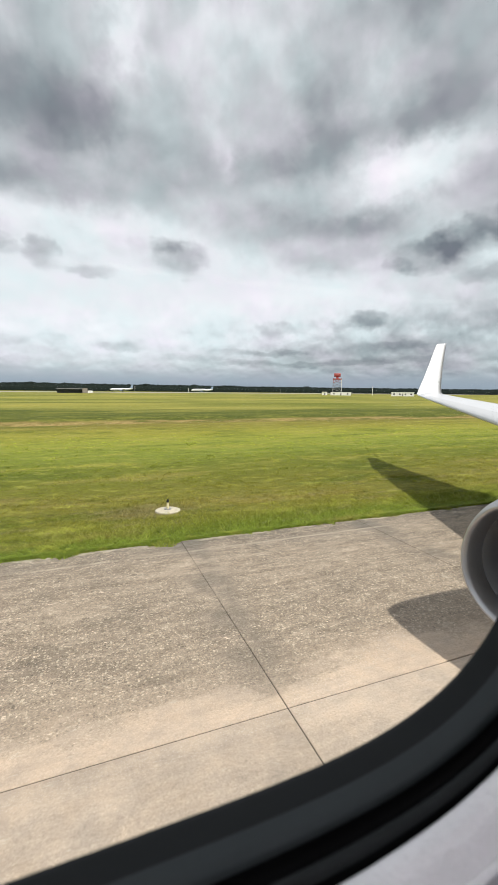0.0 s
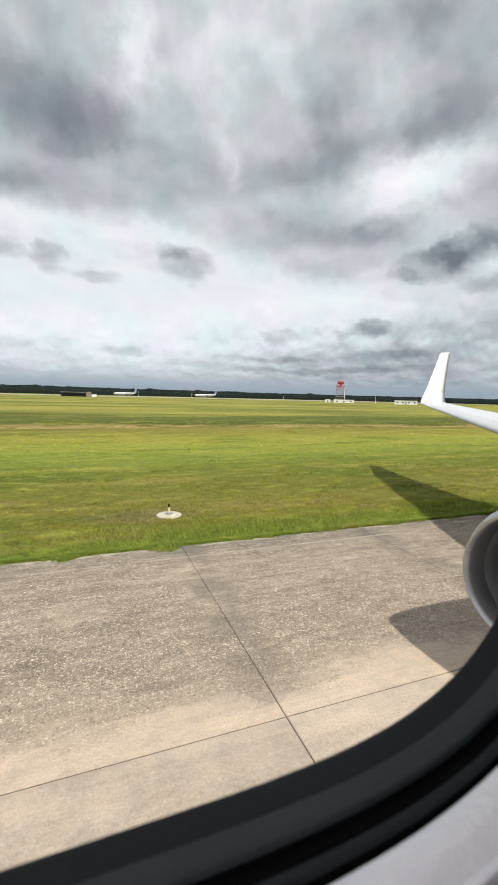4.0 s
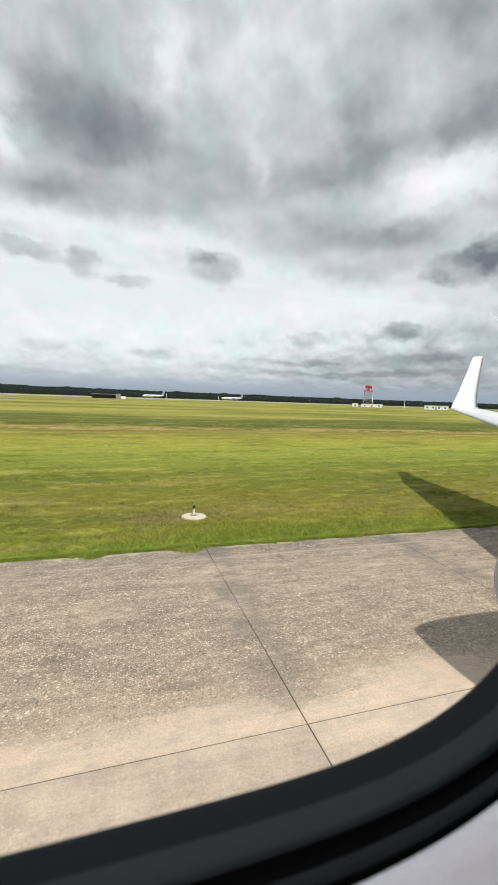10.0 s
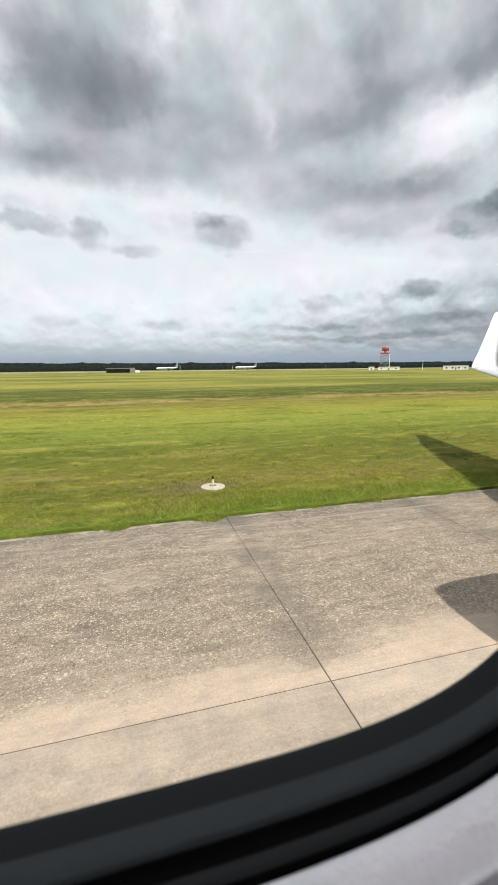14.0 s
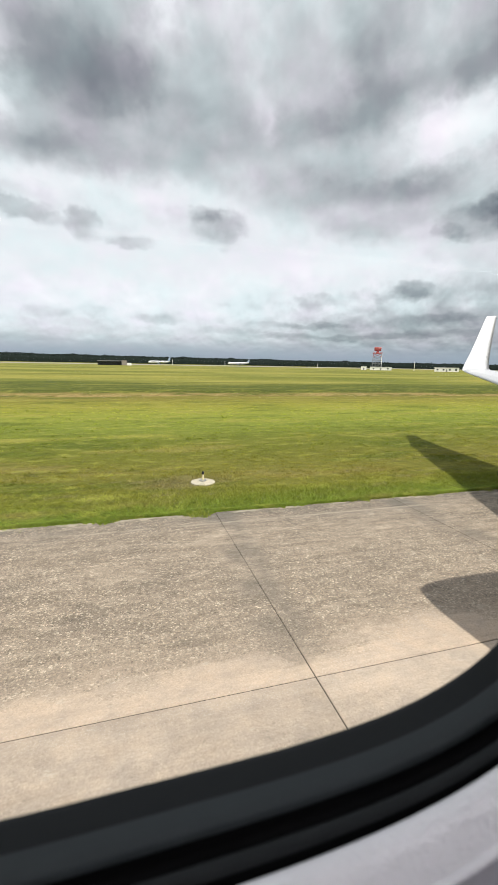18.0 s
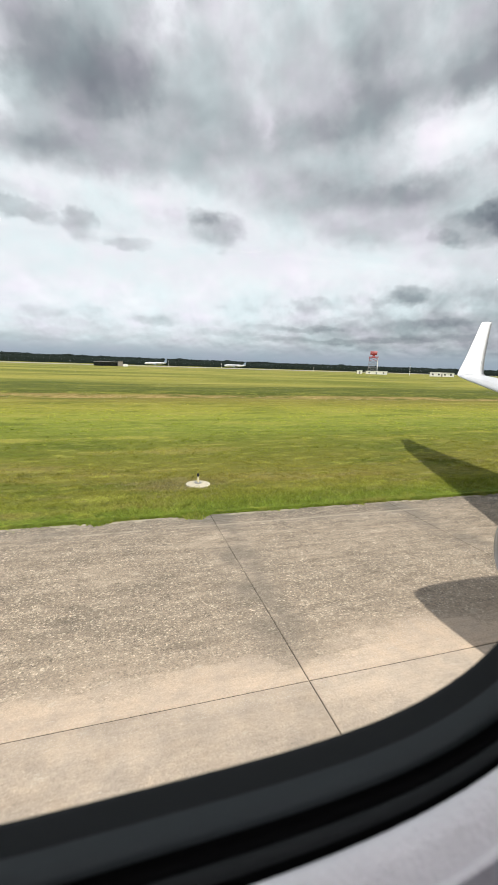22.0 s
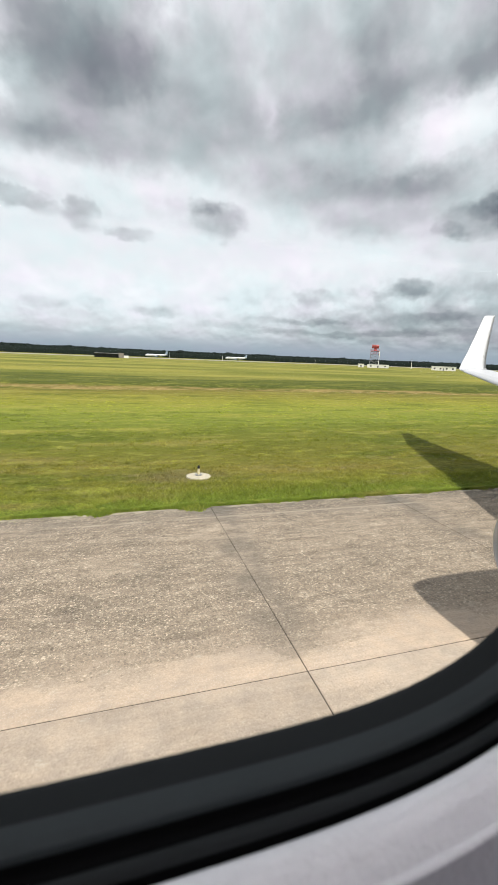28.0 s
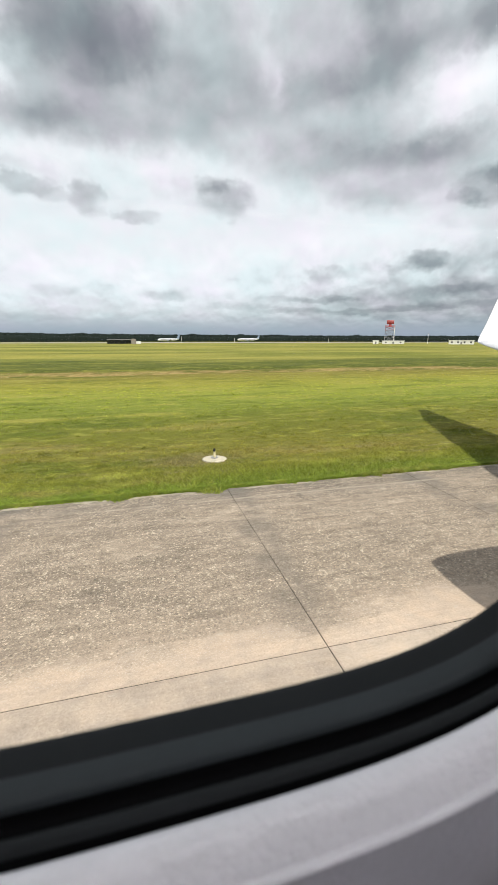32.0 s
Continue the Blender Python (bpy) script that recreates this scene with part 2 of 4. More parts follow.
def make_concrete():
    m, n = material("worn_concrete")
    p = place(n)
    x, y, z = n.split(p)
    streak = n.noise(n.vec("MULTIPLY", p, (0.35, 3.0, 1.0)), 1.0, 5, 0.6)
    blot = n.noise(p, 0.55, 6, 0.62)
    cloud_ = n.noise(n.vec("MULTIPLY", p, (0.9, 1.3, 1.0)), 0.9, 4, 0.6)
    grain = n.noise(p, 38.0, 3, 0.6)
    coarse = n.noise(p, 13.0, 4, 0.62)
    patch = n.noise(n.vec("MULTIPLY", p, (2.2, 5.0, 1.0)), 1.0, 5, 0.65)
    centred = n.math("SUBTRACT", blot, 0.5)
    wob = n.math("MULTIPLY_ADD", n.math("SUBTRACT", streak, 0.5), 0.9, n.math("MULTIPLY_ADD", centred, 2.4, n.math("MULTIPLY_ADD", n.math("SUBTRACT", patch, 0.5), 0.9, y)))
    # the dusty strip that wheels keep smooth fades into the rough middle of the slabs
    strip = n.ramp(n.math("DIVIDE", n.math("SUBTRACT", wob, 2.0), 8.0),
                   ((0.0, 0.80), (0.18, 0.86), (0.25, 0.96), (0.29, 0.86), (0.325, 0.34), (0.38, 0.08), (0.47, 0.0)))
    rough_part = n.math("SUBTRACT", 1.0, strip, clamp=True)
    grime = n.math("MULTIPLY", n.smooth(n.math("MULTIPLY_ADD", centred, 2.5, y), 8.2, 9.7), 0.55)
    to_joint = n.math("ABSOLUTE", n.math("SUBTRACT", n.math("FLOORED_MODULO", n.math("SUBTRACT", x, JOINT_X - SLAB / 2), SLAB), SLAB / 2))
    seam = n.math("MULTIPLY", n.smooth(n.math("MULTIPLY_ADD", centred, 1.1, to_joint), 0.72, 0.22),
                  n.math("MULTIPLY", rough_part, n.smooth(n.noise(p, 0.9, 3), 0.30, 0.54)))
    base = n.mix(n.smooth(streak, 0.3, 0.72), (0.345, 0.280, 0.213), (0.465, 0.380, 0.292))
    base = n.mix(n.math("MULTIPLY", n.math("MULTIPLY", rough_part, n.smooth(cloud_, 0.42, 0.70)), 0.48), base, (0.205, 0.175, 0.140))
    smooth_col = n.mix(n.smooth(blot, 0.3, 0.7), (0.505, 0.404, 0.316), (0.625, 0.502, 0.394))
    smooth_col = n.mix(n.math("MULTIPLY", n.smooth(y, JOINT_Y + 0.02, JOINT_Y - 0.02), 0.5), smooth_col, (0.425, 0.365, 0.305))
    base = n.mix(strip, base, smooth_col)
    base = n.mix(n.math("MULTIPLY", seam, 0.72), base, (0.188, 0.162, 0.133))
    base = n.mix(grime, base, (0.15, 0.14, 0.122))
    info = n.add("ShaderNodeObjectInfo").outputs["Random"]
    base = n.mix(1.0, base, n.ramp(info, ((0, 0.92), (1, 1.07))), "MULTIPLY")
    # pale stones laid bare in the worn skin; holes of lost ones, shaded in colour
    wide_of = n.vec("ADD", n.vec("MULTIPLY", p, (0.88, 1.0, 1.0)), n.vec("MULTIPLY", n.noise(p, 22.0, 2, 0.5, True), (0.045, 0.045, 0.0)))
    chip = n.add("ShaderNodeTexVoronoi", {"Vector": wide_of, "Scale": 33.0, "Randomness": 1.0})
    pick = n.split(chip.outputs["Color"])
    where = n.math("ADD", n.noise(p, 0.8, 4, 0.6), n.math("MULTIPLY_ADD", seam, -0.30, n.math("MULTIPLY_ADD", n.smooth(y, 8.4, 5.0), 0.12, n.math("MULTIPLY", rough_part, 0.16))))
    bare = n.smooth(where, 0.42, 0.72)
    size = n.math("LESS_THAN", chip.outputs["Distance"], n.math("MULTIPLY_ADD", pick[1], 0.38, 0.20))
    shows = n.math("MULTIPLY", bare, n.math("MULTIPLY_ADD", rough_part, 0.90, 0.10))
    stone = n.math("MULTIPLY", n.math("MULTIPLY", n.math("GREATER_THAN", pick[0], 0.30), size), shows)
    hole = n.math("MULTIPLY", n.math("LESS_THAN", pick[0], 0.17), n.math("MULTIPLY", shows, size))
    base = n.mix(n.math("MULTIPLY", shows, 0.34), base, (0.150, 0.124, 0.096))
    base = n.mix(n.math("MULTIPLY", stone, 0.62), base, n.mix(pick[2], (0.46, 0.358, 0.262), (0.70, 0.60, 0.47)))
    grit = n.add("ShaderNodeTexVoronoi", {"Vector": p, "Scale": 62.0})
    speck = n.split(grit.outputs["Color"])
    base = n.mix(n.math("MULTIPLY_ADD", rough_part, 0.50, 0.10), base, n.mix(1.0, base, n.ramp(speck[0], ((0.0, 0.70), (0.5, 0.97), (0.8, 1.10), (1.0, 1.5))), "MULTIPLY"))
    base = n.mix(n.math("MULTIPLY", hole, 0.55), base, (0.105, 0.090, 0.074))
    base = n.mix(n.math("MULTIPLY_ADD", rough_part, 0.70, 0.30), base, n.mix(1.0, base, n.ramp(patch, ((0.3, 0.74), (0.5, 1.0), (0.7, 1.19))), "MULTIPLY"))
    base = n.mix(n.math("MULTIPLY_ADD", rough_part, 0.75, 0.25), base, n.mix(1.0, base, n.ramp(coarse, ((0.3, 0.84), (0.5, 1.0), (0.7, 1.17))), "MULTIPLY"))
    scrape = n.noise(n.vec("MULTIPLY", p, (0.5, 11.0, 1.0)), 1.0, 4, 0.6)
    base = n.mix(n.math("MULTIPLY_ADD", rough_part, 0.55, 0.35), base, n.mix(1.0, base, n.ramp(scrape, ((0.3, 0.86), (0.5, 1.0), (0.7, 1.11))), "MULTIPLY"))
    mottle = n.noise(p, 2.6, 5, 0.6)
    base = n.mix(strip, base, n.mix(1.0, base, n.ramp(mottle, ((0.3, (0.87, 0.89, 0.92)), (0.5, (1.0, 1.0, 1.0)), (0.7, (1.09, 1.06, 1.02)))), "MULTIPLY"))
    # pale scuffs and spalls mended with mortar
    spall = n.math("MULTIPLY", n.smooth(n.noise(p, 1.1, 5, 0.6), 0.655, 0.70), rough_part)
    base = n.mix(n.math("MULTIPLY", spall, 0.55), base, (0.50, 0.43, 0.34))
    scuff = n.math("MULTIPLY", n.smooth(n.noise(n.vec("MULTIPLY", p, (3.0, 7.0, 1.0)), 1.0, 6, 0.7), 0.60, 0.68), strip)
    base = n.mix(n.math("MULTIPLY", scuff, 0.45), base, (0.56, 0.50, 0.42))
    base = n.mix(n.math("MULTIPLY_ADD", rough_part, 0.6, 0.4), base, n.mix(1.0, base, n.ramp(grain, ((0.25, 0.74), (0.75, 1.25))), "MULTIPLY"))
    rim = n.math("ABSOLUTE", n.math("SUBTRACT", y, JOINT_Y + SLAB))
    rim = n.math("MULTIPLY", n.smooth(n.math("MULTIPLY_ADD", n.math("SUBTRACT", patch, 0.5), 0.05, rim), 0.055, 0.025), n.smooth(n.noise(p, 0.5, 3), 0.40, 0.55))
    base = n.mix(n.math("MULTIPLY", rim, 0.55), base, (0.46, 0.40, 0.32))
    outer = n.math("MULTIPLY", n.smooth(n.math("MULTIPLY_ADD", n.math("SUBTRACT", patch, 0.5), 0.5, y), EDGE_Y - 0.16, EDGE_Y - 0.10), n.smooth(n.noise(p, 0.7, 3), 0.42, 0.55))
    base = n.mix(n.math("MULTIPLY", outer, 0.8), base, (0.48, 0.42, 0.33))
    # hair cracks, open only here and there
    crack = n.add("ShaderNodeTexVoronoi", {"Vector": n.vec("ADD", p, n.vec("MULTIPLY", n.noise(p, 1.6, 5, 0.6, True), (0.7, 0.7, 0.0))), "Scale": 0.33})
    crack.feature = "DISTANCE_TO_EDGE"
    line = n.math("MULTIPLY", n.smooth(crack.outputs["Distance"], 0.0032, 0.0012), n.smooth(n.noise(p, 0.35, 2), 0.55, 0.62))
    base = n.mix(n.math("MULTIPLY", line, 0.6), base, (0.10, 0.09, 0.075))
    height = n.math("ADD", n.math("MULTIPLY_ADD", coarse, n.math("MULTIPLY", rough_part, 0.8), n.math("MULTIPLY", grain, n.math("MULTIPLY_ADD", rough_part, 0.35, 0.06))), n.math("SUBTRACT", stone, hole))
    surface(n, base, 0.88, bump=height, strength=0.9, distance=0.009, spec=0.25)
    return m


def meadow_colour(n, p, bright):
    """Colour of the grass over the meadow: lush at the pavement, olive and straw patches behind it, yellow far off."""
    x, y, z = n.split(p)
    drift = n.noise(n.vec("MULTIPLY", p, (0.03, 0.11, 0.0)), 1.0, 4, 0.55)
    mid = n.noise(n.vec("MULTIPLY", p, (0.13, 0.44, 0.0)), 1.0, 6, 0.66)
    tuft = n.noise(n.vec("MULTIPLY", p, (0.8, 1.7, 0.0)), 1.0, 6, 0.68)
    speck = n.noise(n.vec("MULTIPLY", p, (3.2, 5.0, 0.0)), 1.0, 4, 0.7)
    yy = n.math("MULTIPLY_ADD", n.math("SUBTRACT", drift, 0.5), 7.0, y)
    edge = n.math("MULTIPLY_ADD", n.math("SUBTRACT", tuft, 0.5), 2.0, y)
    near = n.ramp(n.math("DIVIDE", n.math("SUBTRACT", yy, 8.0), 42.0),
                  ((0.0, (0.136, 0.196, 0.028)), (0.07, (0.158, 0.182, 0.028)), (0.13, (0.172, 0.170, 0.032)), (0.20, (0.146, 0.160, 0.024)), (0.28, (0.140, 0.170, 0.023)),
                   (0.38, (0.184, 0.232, 0.034)), (0.52, (0.240, 0.280, 0.040)), (0.64, (0.256, 0.270, 0.039)), (0.76, (0.222, 0.218, 0.036)), (0.88, (0.188, 0.170, 0.036))))
    near = n.mix(n.math("MULTIPLY", n.smooth(edge, 11.3, 9.9), 0.85), near, n.mix(n.smooth(tuft, 0.35, 0.65), (0.085, 0.135, 0.018), (0.190, 0.255, 0.040)))
    far = n.mix(n.smooth(n.noise(n.vec("MULTIPLY", p, (0.012, 0.034, 0.0)), 1.0, 4, 0.60), 0.36, 0.64), (0.135, 0.165, 0.028), (0.320, 0.310, 0.068))
    col = n.mix(n.smooth(yy, 44.0, 66.0), near, far)
    bank = n.math("MULTIPLY", n.smooth(y, 50.0, 56.0), n.smooth(n.math("MULTIPLY_ADD", drift, 46.0, y), 108.0, 92.0))
    col = n.mix(n.math("MULTIPLY", bank, 0.92), col, n.mix(n.smooth(mid, 0.42, 0.62), (0.060, 0.084, 0.015), (0.120, 0.142, 0.025)))
    # straw and dead stalks in patches, deep green in others
    col = n.mix(n.math("MULTIPLY", n.smooth(mid, 0.52, 0.63), n.math("MULTIPLY_ADD", n.smooth(y, 42.0, 50.0), -0.55, 0.74)), col, n.mix(n.smooth(y, 15.0, 22.0), (0.215, 0.195, 0.056), (0.30, 0.300, 0.060)))
    col = n.mix(n.math("MULTIPLY", n.smooth(mid, 0.48, 0.36), n.math("MULTIPLY_ADD", n.smooth(y, 42.0, 50.0), -0.45, 0.62)), col, (0.088, 0.126, 0.017))
    col = n.mix(n.math("MULTIPLY", n.smooth(tuft, 0.51, 0.68), 0.50), col, (0.085, 0.105, 0.018))
    col = n.mix(n.math("MULTIPLY", n.smooth(tuft, 0.47, 0.36), 0.64), col, (0.28, 0.300, 0.060))
    dry = n.math("MULTIPLY", n.smooth(n.noise(n.vec("MULTIPLY", p, (0.45, 1.9, 0.0)), 1.0, 5, 0.65), 0.56, 0.66), n.smooth(n.math("ABSOLUTE", n.math("SUBTRACT", yy, 12.6)), 2.6, 1.0))
    col = n.mix(n.math("MULTIPLY", dry, 0.42), col, n.mix(n.smooth(speck, 0.35, 0.65), (0.105, 0.088, 0.046), (0.34, 0.30, 0.17)))
    # worn, brownish patch round the lamp's footing
    bare = n.smooth(n.math("MULTIPLY_ADD", n.math("SUBTRACT", tuft, 0.5), 1.6, n.vec("LENGTH", n.vec("MULTIPLY", n.vec("SUBTRACT", p, (1.6, 12.55, 0.0)), (0.45, 1.0, 0.0)))), 1.0, 0.25)
    col = n.mix(n.math("MULTIPLY", bare, 0.60), col, (0.170, 0.145, 0.070))
    col = n.mix(1.0, col, n.ramp(speck, ((0.3, 0.85), (0.5, 1.0), (0.7, 1.17))), "MULTIPLY")
    return n.mix(1.0, col, (bright * 1.11, bright * 1.035, bright * 1.12), "MULTIPLY")


def make_ground():
    m, n = material("meadow_soil")
    p = place(n)
    x, y, z = n.split(p)
    small = n.noise(n.vec("MULTIPLY", p, (0.7, 1.0, 0.6)), 2.2, 6, 0.7)
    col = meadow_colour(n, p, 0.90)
    # bare earth on the sides of the ditch
    earth = n.math("MULTIPLY", n.math("MULTIPLY", n.smooth(z, -0.12, -0.22), n.smooth(n.math("MULTIPLY_ADD", n.math("SUBTRACT", small, 0.5), 2.0, y), 56.2, 55.4)), n.smooth(n.noise(n.vec("MULTIPLY", p, (0.10, 0.40, 0.0)), 1.0, 6, 0.70), 0.40, 0.56))
    col = n.mix(n.math("MULTIPLY", earth, 0.85), col, n.mix(n.smooth(small, 0.3, 0.7), (0.190, 0.132, 0.050), (0.42, 0.310, 0.135)))
    col = n.mix(n.math("MULTIPLY", n.smooth(small, 0.52, 0.78), 0.35), col, (0.070, 0.075, 0.018))
    clod = n.noise(n.vec("MULTIPLY", p, (1.0, 1.3, 1.0)), 9.0, 4, 0.65)
    col = n.mix(1.0, col, n.ramp(clod, ((0.3, 0.80), (0.5, 1.0), (0.7, 1.26))), "MULTIPLY")
    surface(n, col, 0.95, bump=n.math("MULTIPLY_ADD", clod, 0.4, small), strength=0.8, distance=0.12, spec=0.1)
    return m


def make_blades():
    m, n = material("grass_blades")
    p = place(n)
    rnd = n.add("ShaderNodeNewGeometry").outputs["Random Per Island"]
    # Light put in the colour: blades brighter than the soil, offsetting their own shade.
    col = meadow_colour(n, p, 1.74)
    col = n.mix(1.0, col, n.ramp(rnd, ((0, 0.84), (0.7, 1.04), (1, 1.35))), "MULTIPLY")
    up = n.vec("NORMALIZE", n.vec("ADD", n.vec("MULTIPLY", n.add("ShaderNodeNewGeometry").outputs["Normal"], (0.30, 0.30, 0.30)), (0.0, 0.0, 1.0)))
    b = n.add("ShaderNodeBsdfPrincipled", {"Base Color": col, "Roughness": 0.7, "Specular IOR Level": 0.15, "Normal": up})
    through_leaf = n.add("ShaderNodeBsdfTranslucent", {0: n.mix(1.0, col, (1.1, 1.15, 0.7), "MULTIPLY")})
    both_ = n.add("ShaderNodeMixShader", (0.42, b.outputs[0], through_leaf.outputs[0]))
    n.add("ShaderNodeOutputMaterial", (both_.outputs[0],))
    return m


def plain(name, colour, rough=0.6, metal=0.0, vary=0.10, scale=6.0, spec=0.5, bump=0.0, coat=0.0):
    m, n = material(name)
    p = n.add("ShaderNodeTexCoord").outputs["Object"]
    a = n.noise(p, scale, 4)
    b = n.noise(p, scale * 7, 3)
    v = n.math("ADD", n.math("MULTIPLY", a, 0.7), n.math("MULTIPLY", b, 0.3))
    col = n.mix(1.0, colour, n.ramp(v, ((0.3, 1 - vary), (0.7, 1 + vary))), "MULTIPLY")
    r = n.ramp(a, ((0.3, max(rough - 0.07, 0.02)), (0.7, min(rough + 0.07, 1))))
    surface(n, col, r, metal, bump=b if bump else None, strength=bump or 0.1, distance=0.002, spec=spec,
            extra={"Coat Weight": coat, "Coat Roughness": 0.22})
    return m


CONCRETE, MEADOW, BLADES = make_concrete(), make_ground(), make_blades()
JET_WHITE = plain("white_aircraft_paint", (0.70, 0.71, 0.735), 0.32, vary=0.04, scale=1.2)
WING_GREY = plain("pale_wing_paint", (0.64, 0.65, 0.68), 0.35, vary=0.05, scale=1.0)
LIP_METAL = plain("brushed_aluminium_lip", (0.50, 0.495, 0.505), 0.38, 0.9, vary=0.08, scale=2.0)
SLAT_METAL = plain("dull_metal_slat", (0.62, 0.63, 0.65), 0.45, 0.2, vary=0.06, scale=2.0)
DUCT_GREY = plain("grey_duct_liner", (0.17, 0.17, 0.175), 0.55, vary=0.10, scale=3.0)
FAN_DARK = plain("dark_fan_metal", (0.05, 0.05, 0.055), 0.4, 0.6, vary=0.10)
# Groove rubber, its colour taken near black to hold the recess's shade.
GROOVE_RUBBER = plain("shade_black_groove_rubber", (0.003, 0.003, 0.0035), 0.7, vary=0.15, scale=20, spec=0.08)
SEAL = plain("dark_grey_window_seal", (0.031, 0.038, 0.040), 0.55, vary=0.10, scale=20, spec=0.25)
SEAL_EDGE = plain("charcoal_seal_edge", (0.0125, 0.0150, 0.0155), 0.6, vary=0.12, scale=25, spec=0.2)
PANEL = plain("pale_grey_cabin_plastic", (0.84, 0.83, 0.845), 0.36, vary=0.05, scale=35, spec=0.5, bump=0.6, coat=0.8)
# Plastic like PANEL, with the shade of cabin-facing sides put into its colour.
SHADED_SIDEWALL = plain("shade_grey_sidewall_plastic", (0.46, 0.45, 0.475), 0.42, vary=0.05, scale=35, spec=0.5, bump=0.4, coat=0.3)
CABIN_FLOOR = plain("blue_grey_carpet", (0.22, 0.23, 0.26), 0.95, vary=0.2, scale=30)
TYRE = plain("black_tyre_rubber", (0.02, 0.02, 0.02), 0.8)
STEEL = plain("grey_steel", (0.35, 0.35, 0.36), 0.45, 0.6)
FOOTING = plain("pale_cast_concrete", (0.50, 0.455, 0.35), 0.9, vary=0.25, scale=9, bump=0.4)
LAMP_STEM = plain("cream_lamp_stem", (0.70, 0.62, 0.40), 0.5)
LAMP_HEAD = plain("dark_lamp_glass", (0.010, 0.011, 0.014), 0.65, spec=0.2)
BLACK_PAINT = plain("black_marking_paint", (0.030, 0.031, 0.034), 0.75, vary=0.25, scale=5)
YELLOW_PAINT = plain("yellow_marking_paint", (0.72, 0.46, 0.045), 0.7, vary=0.12, scale=5)
SCRUBBED = plain("ground_off_concrete", (0.52, 0.45, 0.36), 0.92, vary=0.2, scale=3, bump=0.4)
RED_STEEL = plain("red_painted_steel", (0.36, 0.075, 0.075), 0.5)
WHITE_WALL = plain("white_building_wall", (0.80, 0.79, 0.76), 0.8, vary=0.06, scale=0.5)
DARK_OPEN = plain("dark_glazing_and_shed_shade", (0.02, 0.023, 0.027), 0.3)
ROOF_GREY = plain("grey_metal_roof", (0.22, 0.22, 0.23), 0.6, vary=0.1, scale=0.4)
BLUE_PAINT = plain("blue_tail_paint", (0.22, 0.28, 0.37), 0.4)
TRACK = plain("sandy_track", (0.55, 0.45, 0.28), 0.95, vary=0.15, scale=0.3)
SHED_BRICK = plain("weathered_shed_wall", (0.24, 0.21, 0.18), 0.85, vary=0.15, scale=0.6)
RUNWAY = plain("pale_far_pavement", (0.36, 0.345, 0.31), 0.9, vary=0.1, scale=0.02)


def make_leaves():
    m, n = material("dark_pine_foliage")
    rnd = n.add("ShaderNodeNewGeometry").outputs["Random Per Island"]
    p = place(n)
    col = n.mix(rnd, (0.015, 0.022, 0.020), (0.020, 0.028, 0.024))
    col = n.mix(n.math("MULTIPLY", n.noise(p, 0.12, 4), 0.7), col, (0.014, 0.021, 0.019))
    surface(n, col, 0.9, spec=0.1)
    return m


LEAVES = make_leaves()


def make_filler():
    """Dark sealant, bleached and full of grit away from the wheel strip."""
    m, n = material("brown_joint_filler")
    p = place(n)
    worn = n.math("MULTIPLY", n.smooth(n.split(p)[1], 5.0, 7.5), n.smooth(n.noise(p, 0.8, 4), 0.30, 0.55))
    col = n.mix(n.math("MULTIPLY", worn, 0.8), (0.078, 0.065, 0.051), (0.27, 0.235, 0.19))
    col = n.mix(1.0, col, n.ramp(n.noise(p, 9.0, 4), ((0.3, 0.75), (0.7, 1.25))), "MULTIPLY")
    surface(n, col, 0.9, bump=n.noise(p, 40.0, 3), strength=0.5, distance=0.004, spec=0.2)
    return m


JOINT_FILL = make_filler()


# Fill glow added for the plastic round the window; its source stays unseen.
def make_fill_glow():
    m, n = material("added_cabin_fill_glow")
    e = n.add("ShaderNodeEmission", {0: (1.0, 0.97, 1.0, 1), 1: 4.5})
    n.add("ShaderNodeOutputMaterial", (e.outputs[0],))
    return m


FILL_GLOW = make_fill_glow()


def make_glass():
    m, n = material("clear_window_pane")
    clear = n.add("ShaderNodeBsdfTransparent", {0: (0.985, 0.99, 0.99, 1)})
    gloss = n.add("ShaderNodeBsdfGlossy", {0: (1, 1, 1, 1), "Roughness": 0.03})
    mixed = n.add("ShaderNodeMixShader", (0.006, clear.outputs[0], gloss.outputs[0]))
    n.add("ShaderNodeOutputMaterial", (mixed.outputs[0],))
    return m


GLASS = make_glass()

# ---------------------------------------------------------------- mesh helpers


def part(name, bm, mat, parent, label="", smooth=False):
    me = bpy.data.meshes.new(name)
    bm.to_mesh(me)
    bm.free()
    me.materials.append(mat)
    if smooth:
        me.polygons.foreach_set("use_smooth", [True] * len(me.polygons))
    ob = new(name, me)
    ob.parent = parent
    if label:
        ob["label"] = label
    return ob


def from_lists(name, verts, faces, mat, parent=None, smooth=False):
    me = bpy.data.meshes.new(name)
    me.from_pydata(verts, [], faces)
    me.materials.append(mat)
    if smooth:
        me.polygons.foreach_set("use_smooth", [True] * len(me.polygons))
    ob = new(name, me)
    ob.parent = parent
    return ob


def thing(name, label, category, at=(0, 0, 0), group="", kind=""):
    ob = new(name)
    ob.location = at
    return tagged(ob, label, category, group, kind)


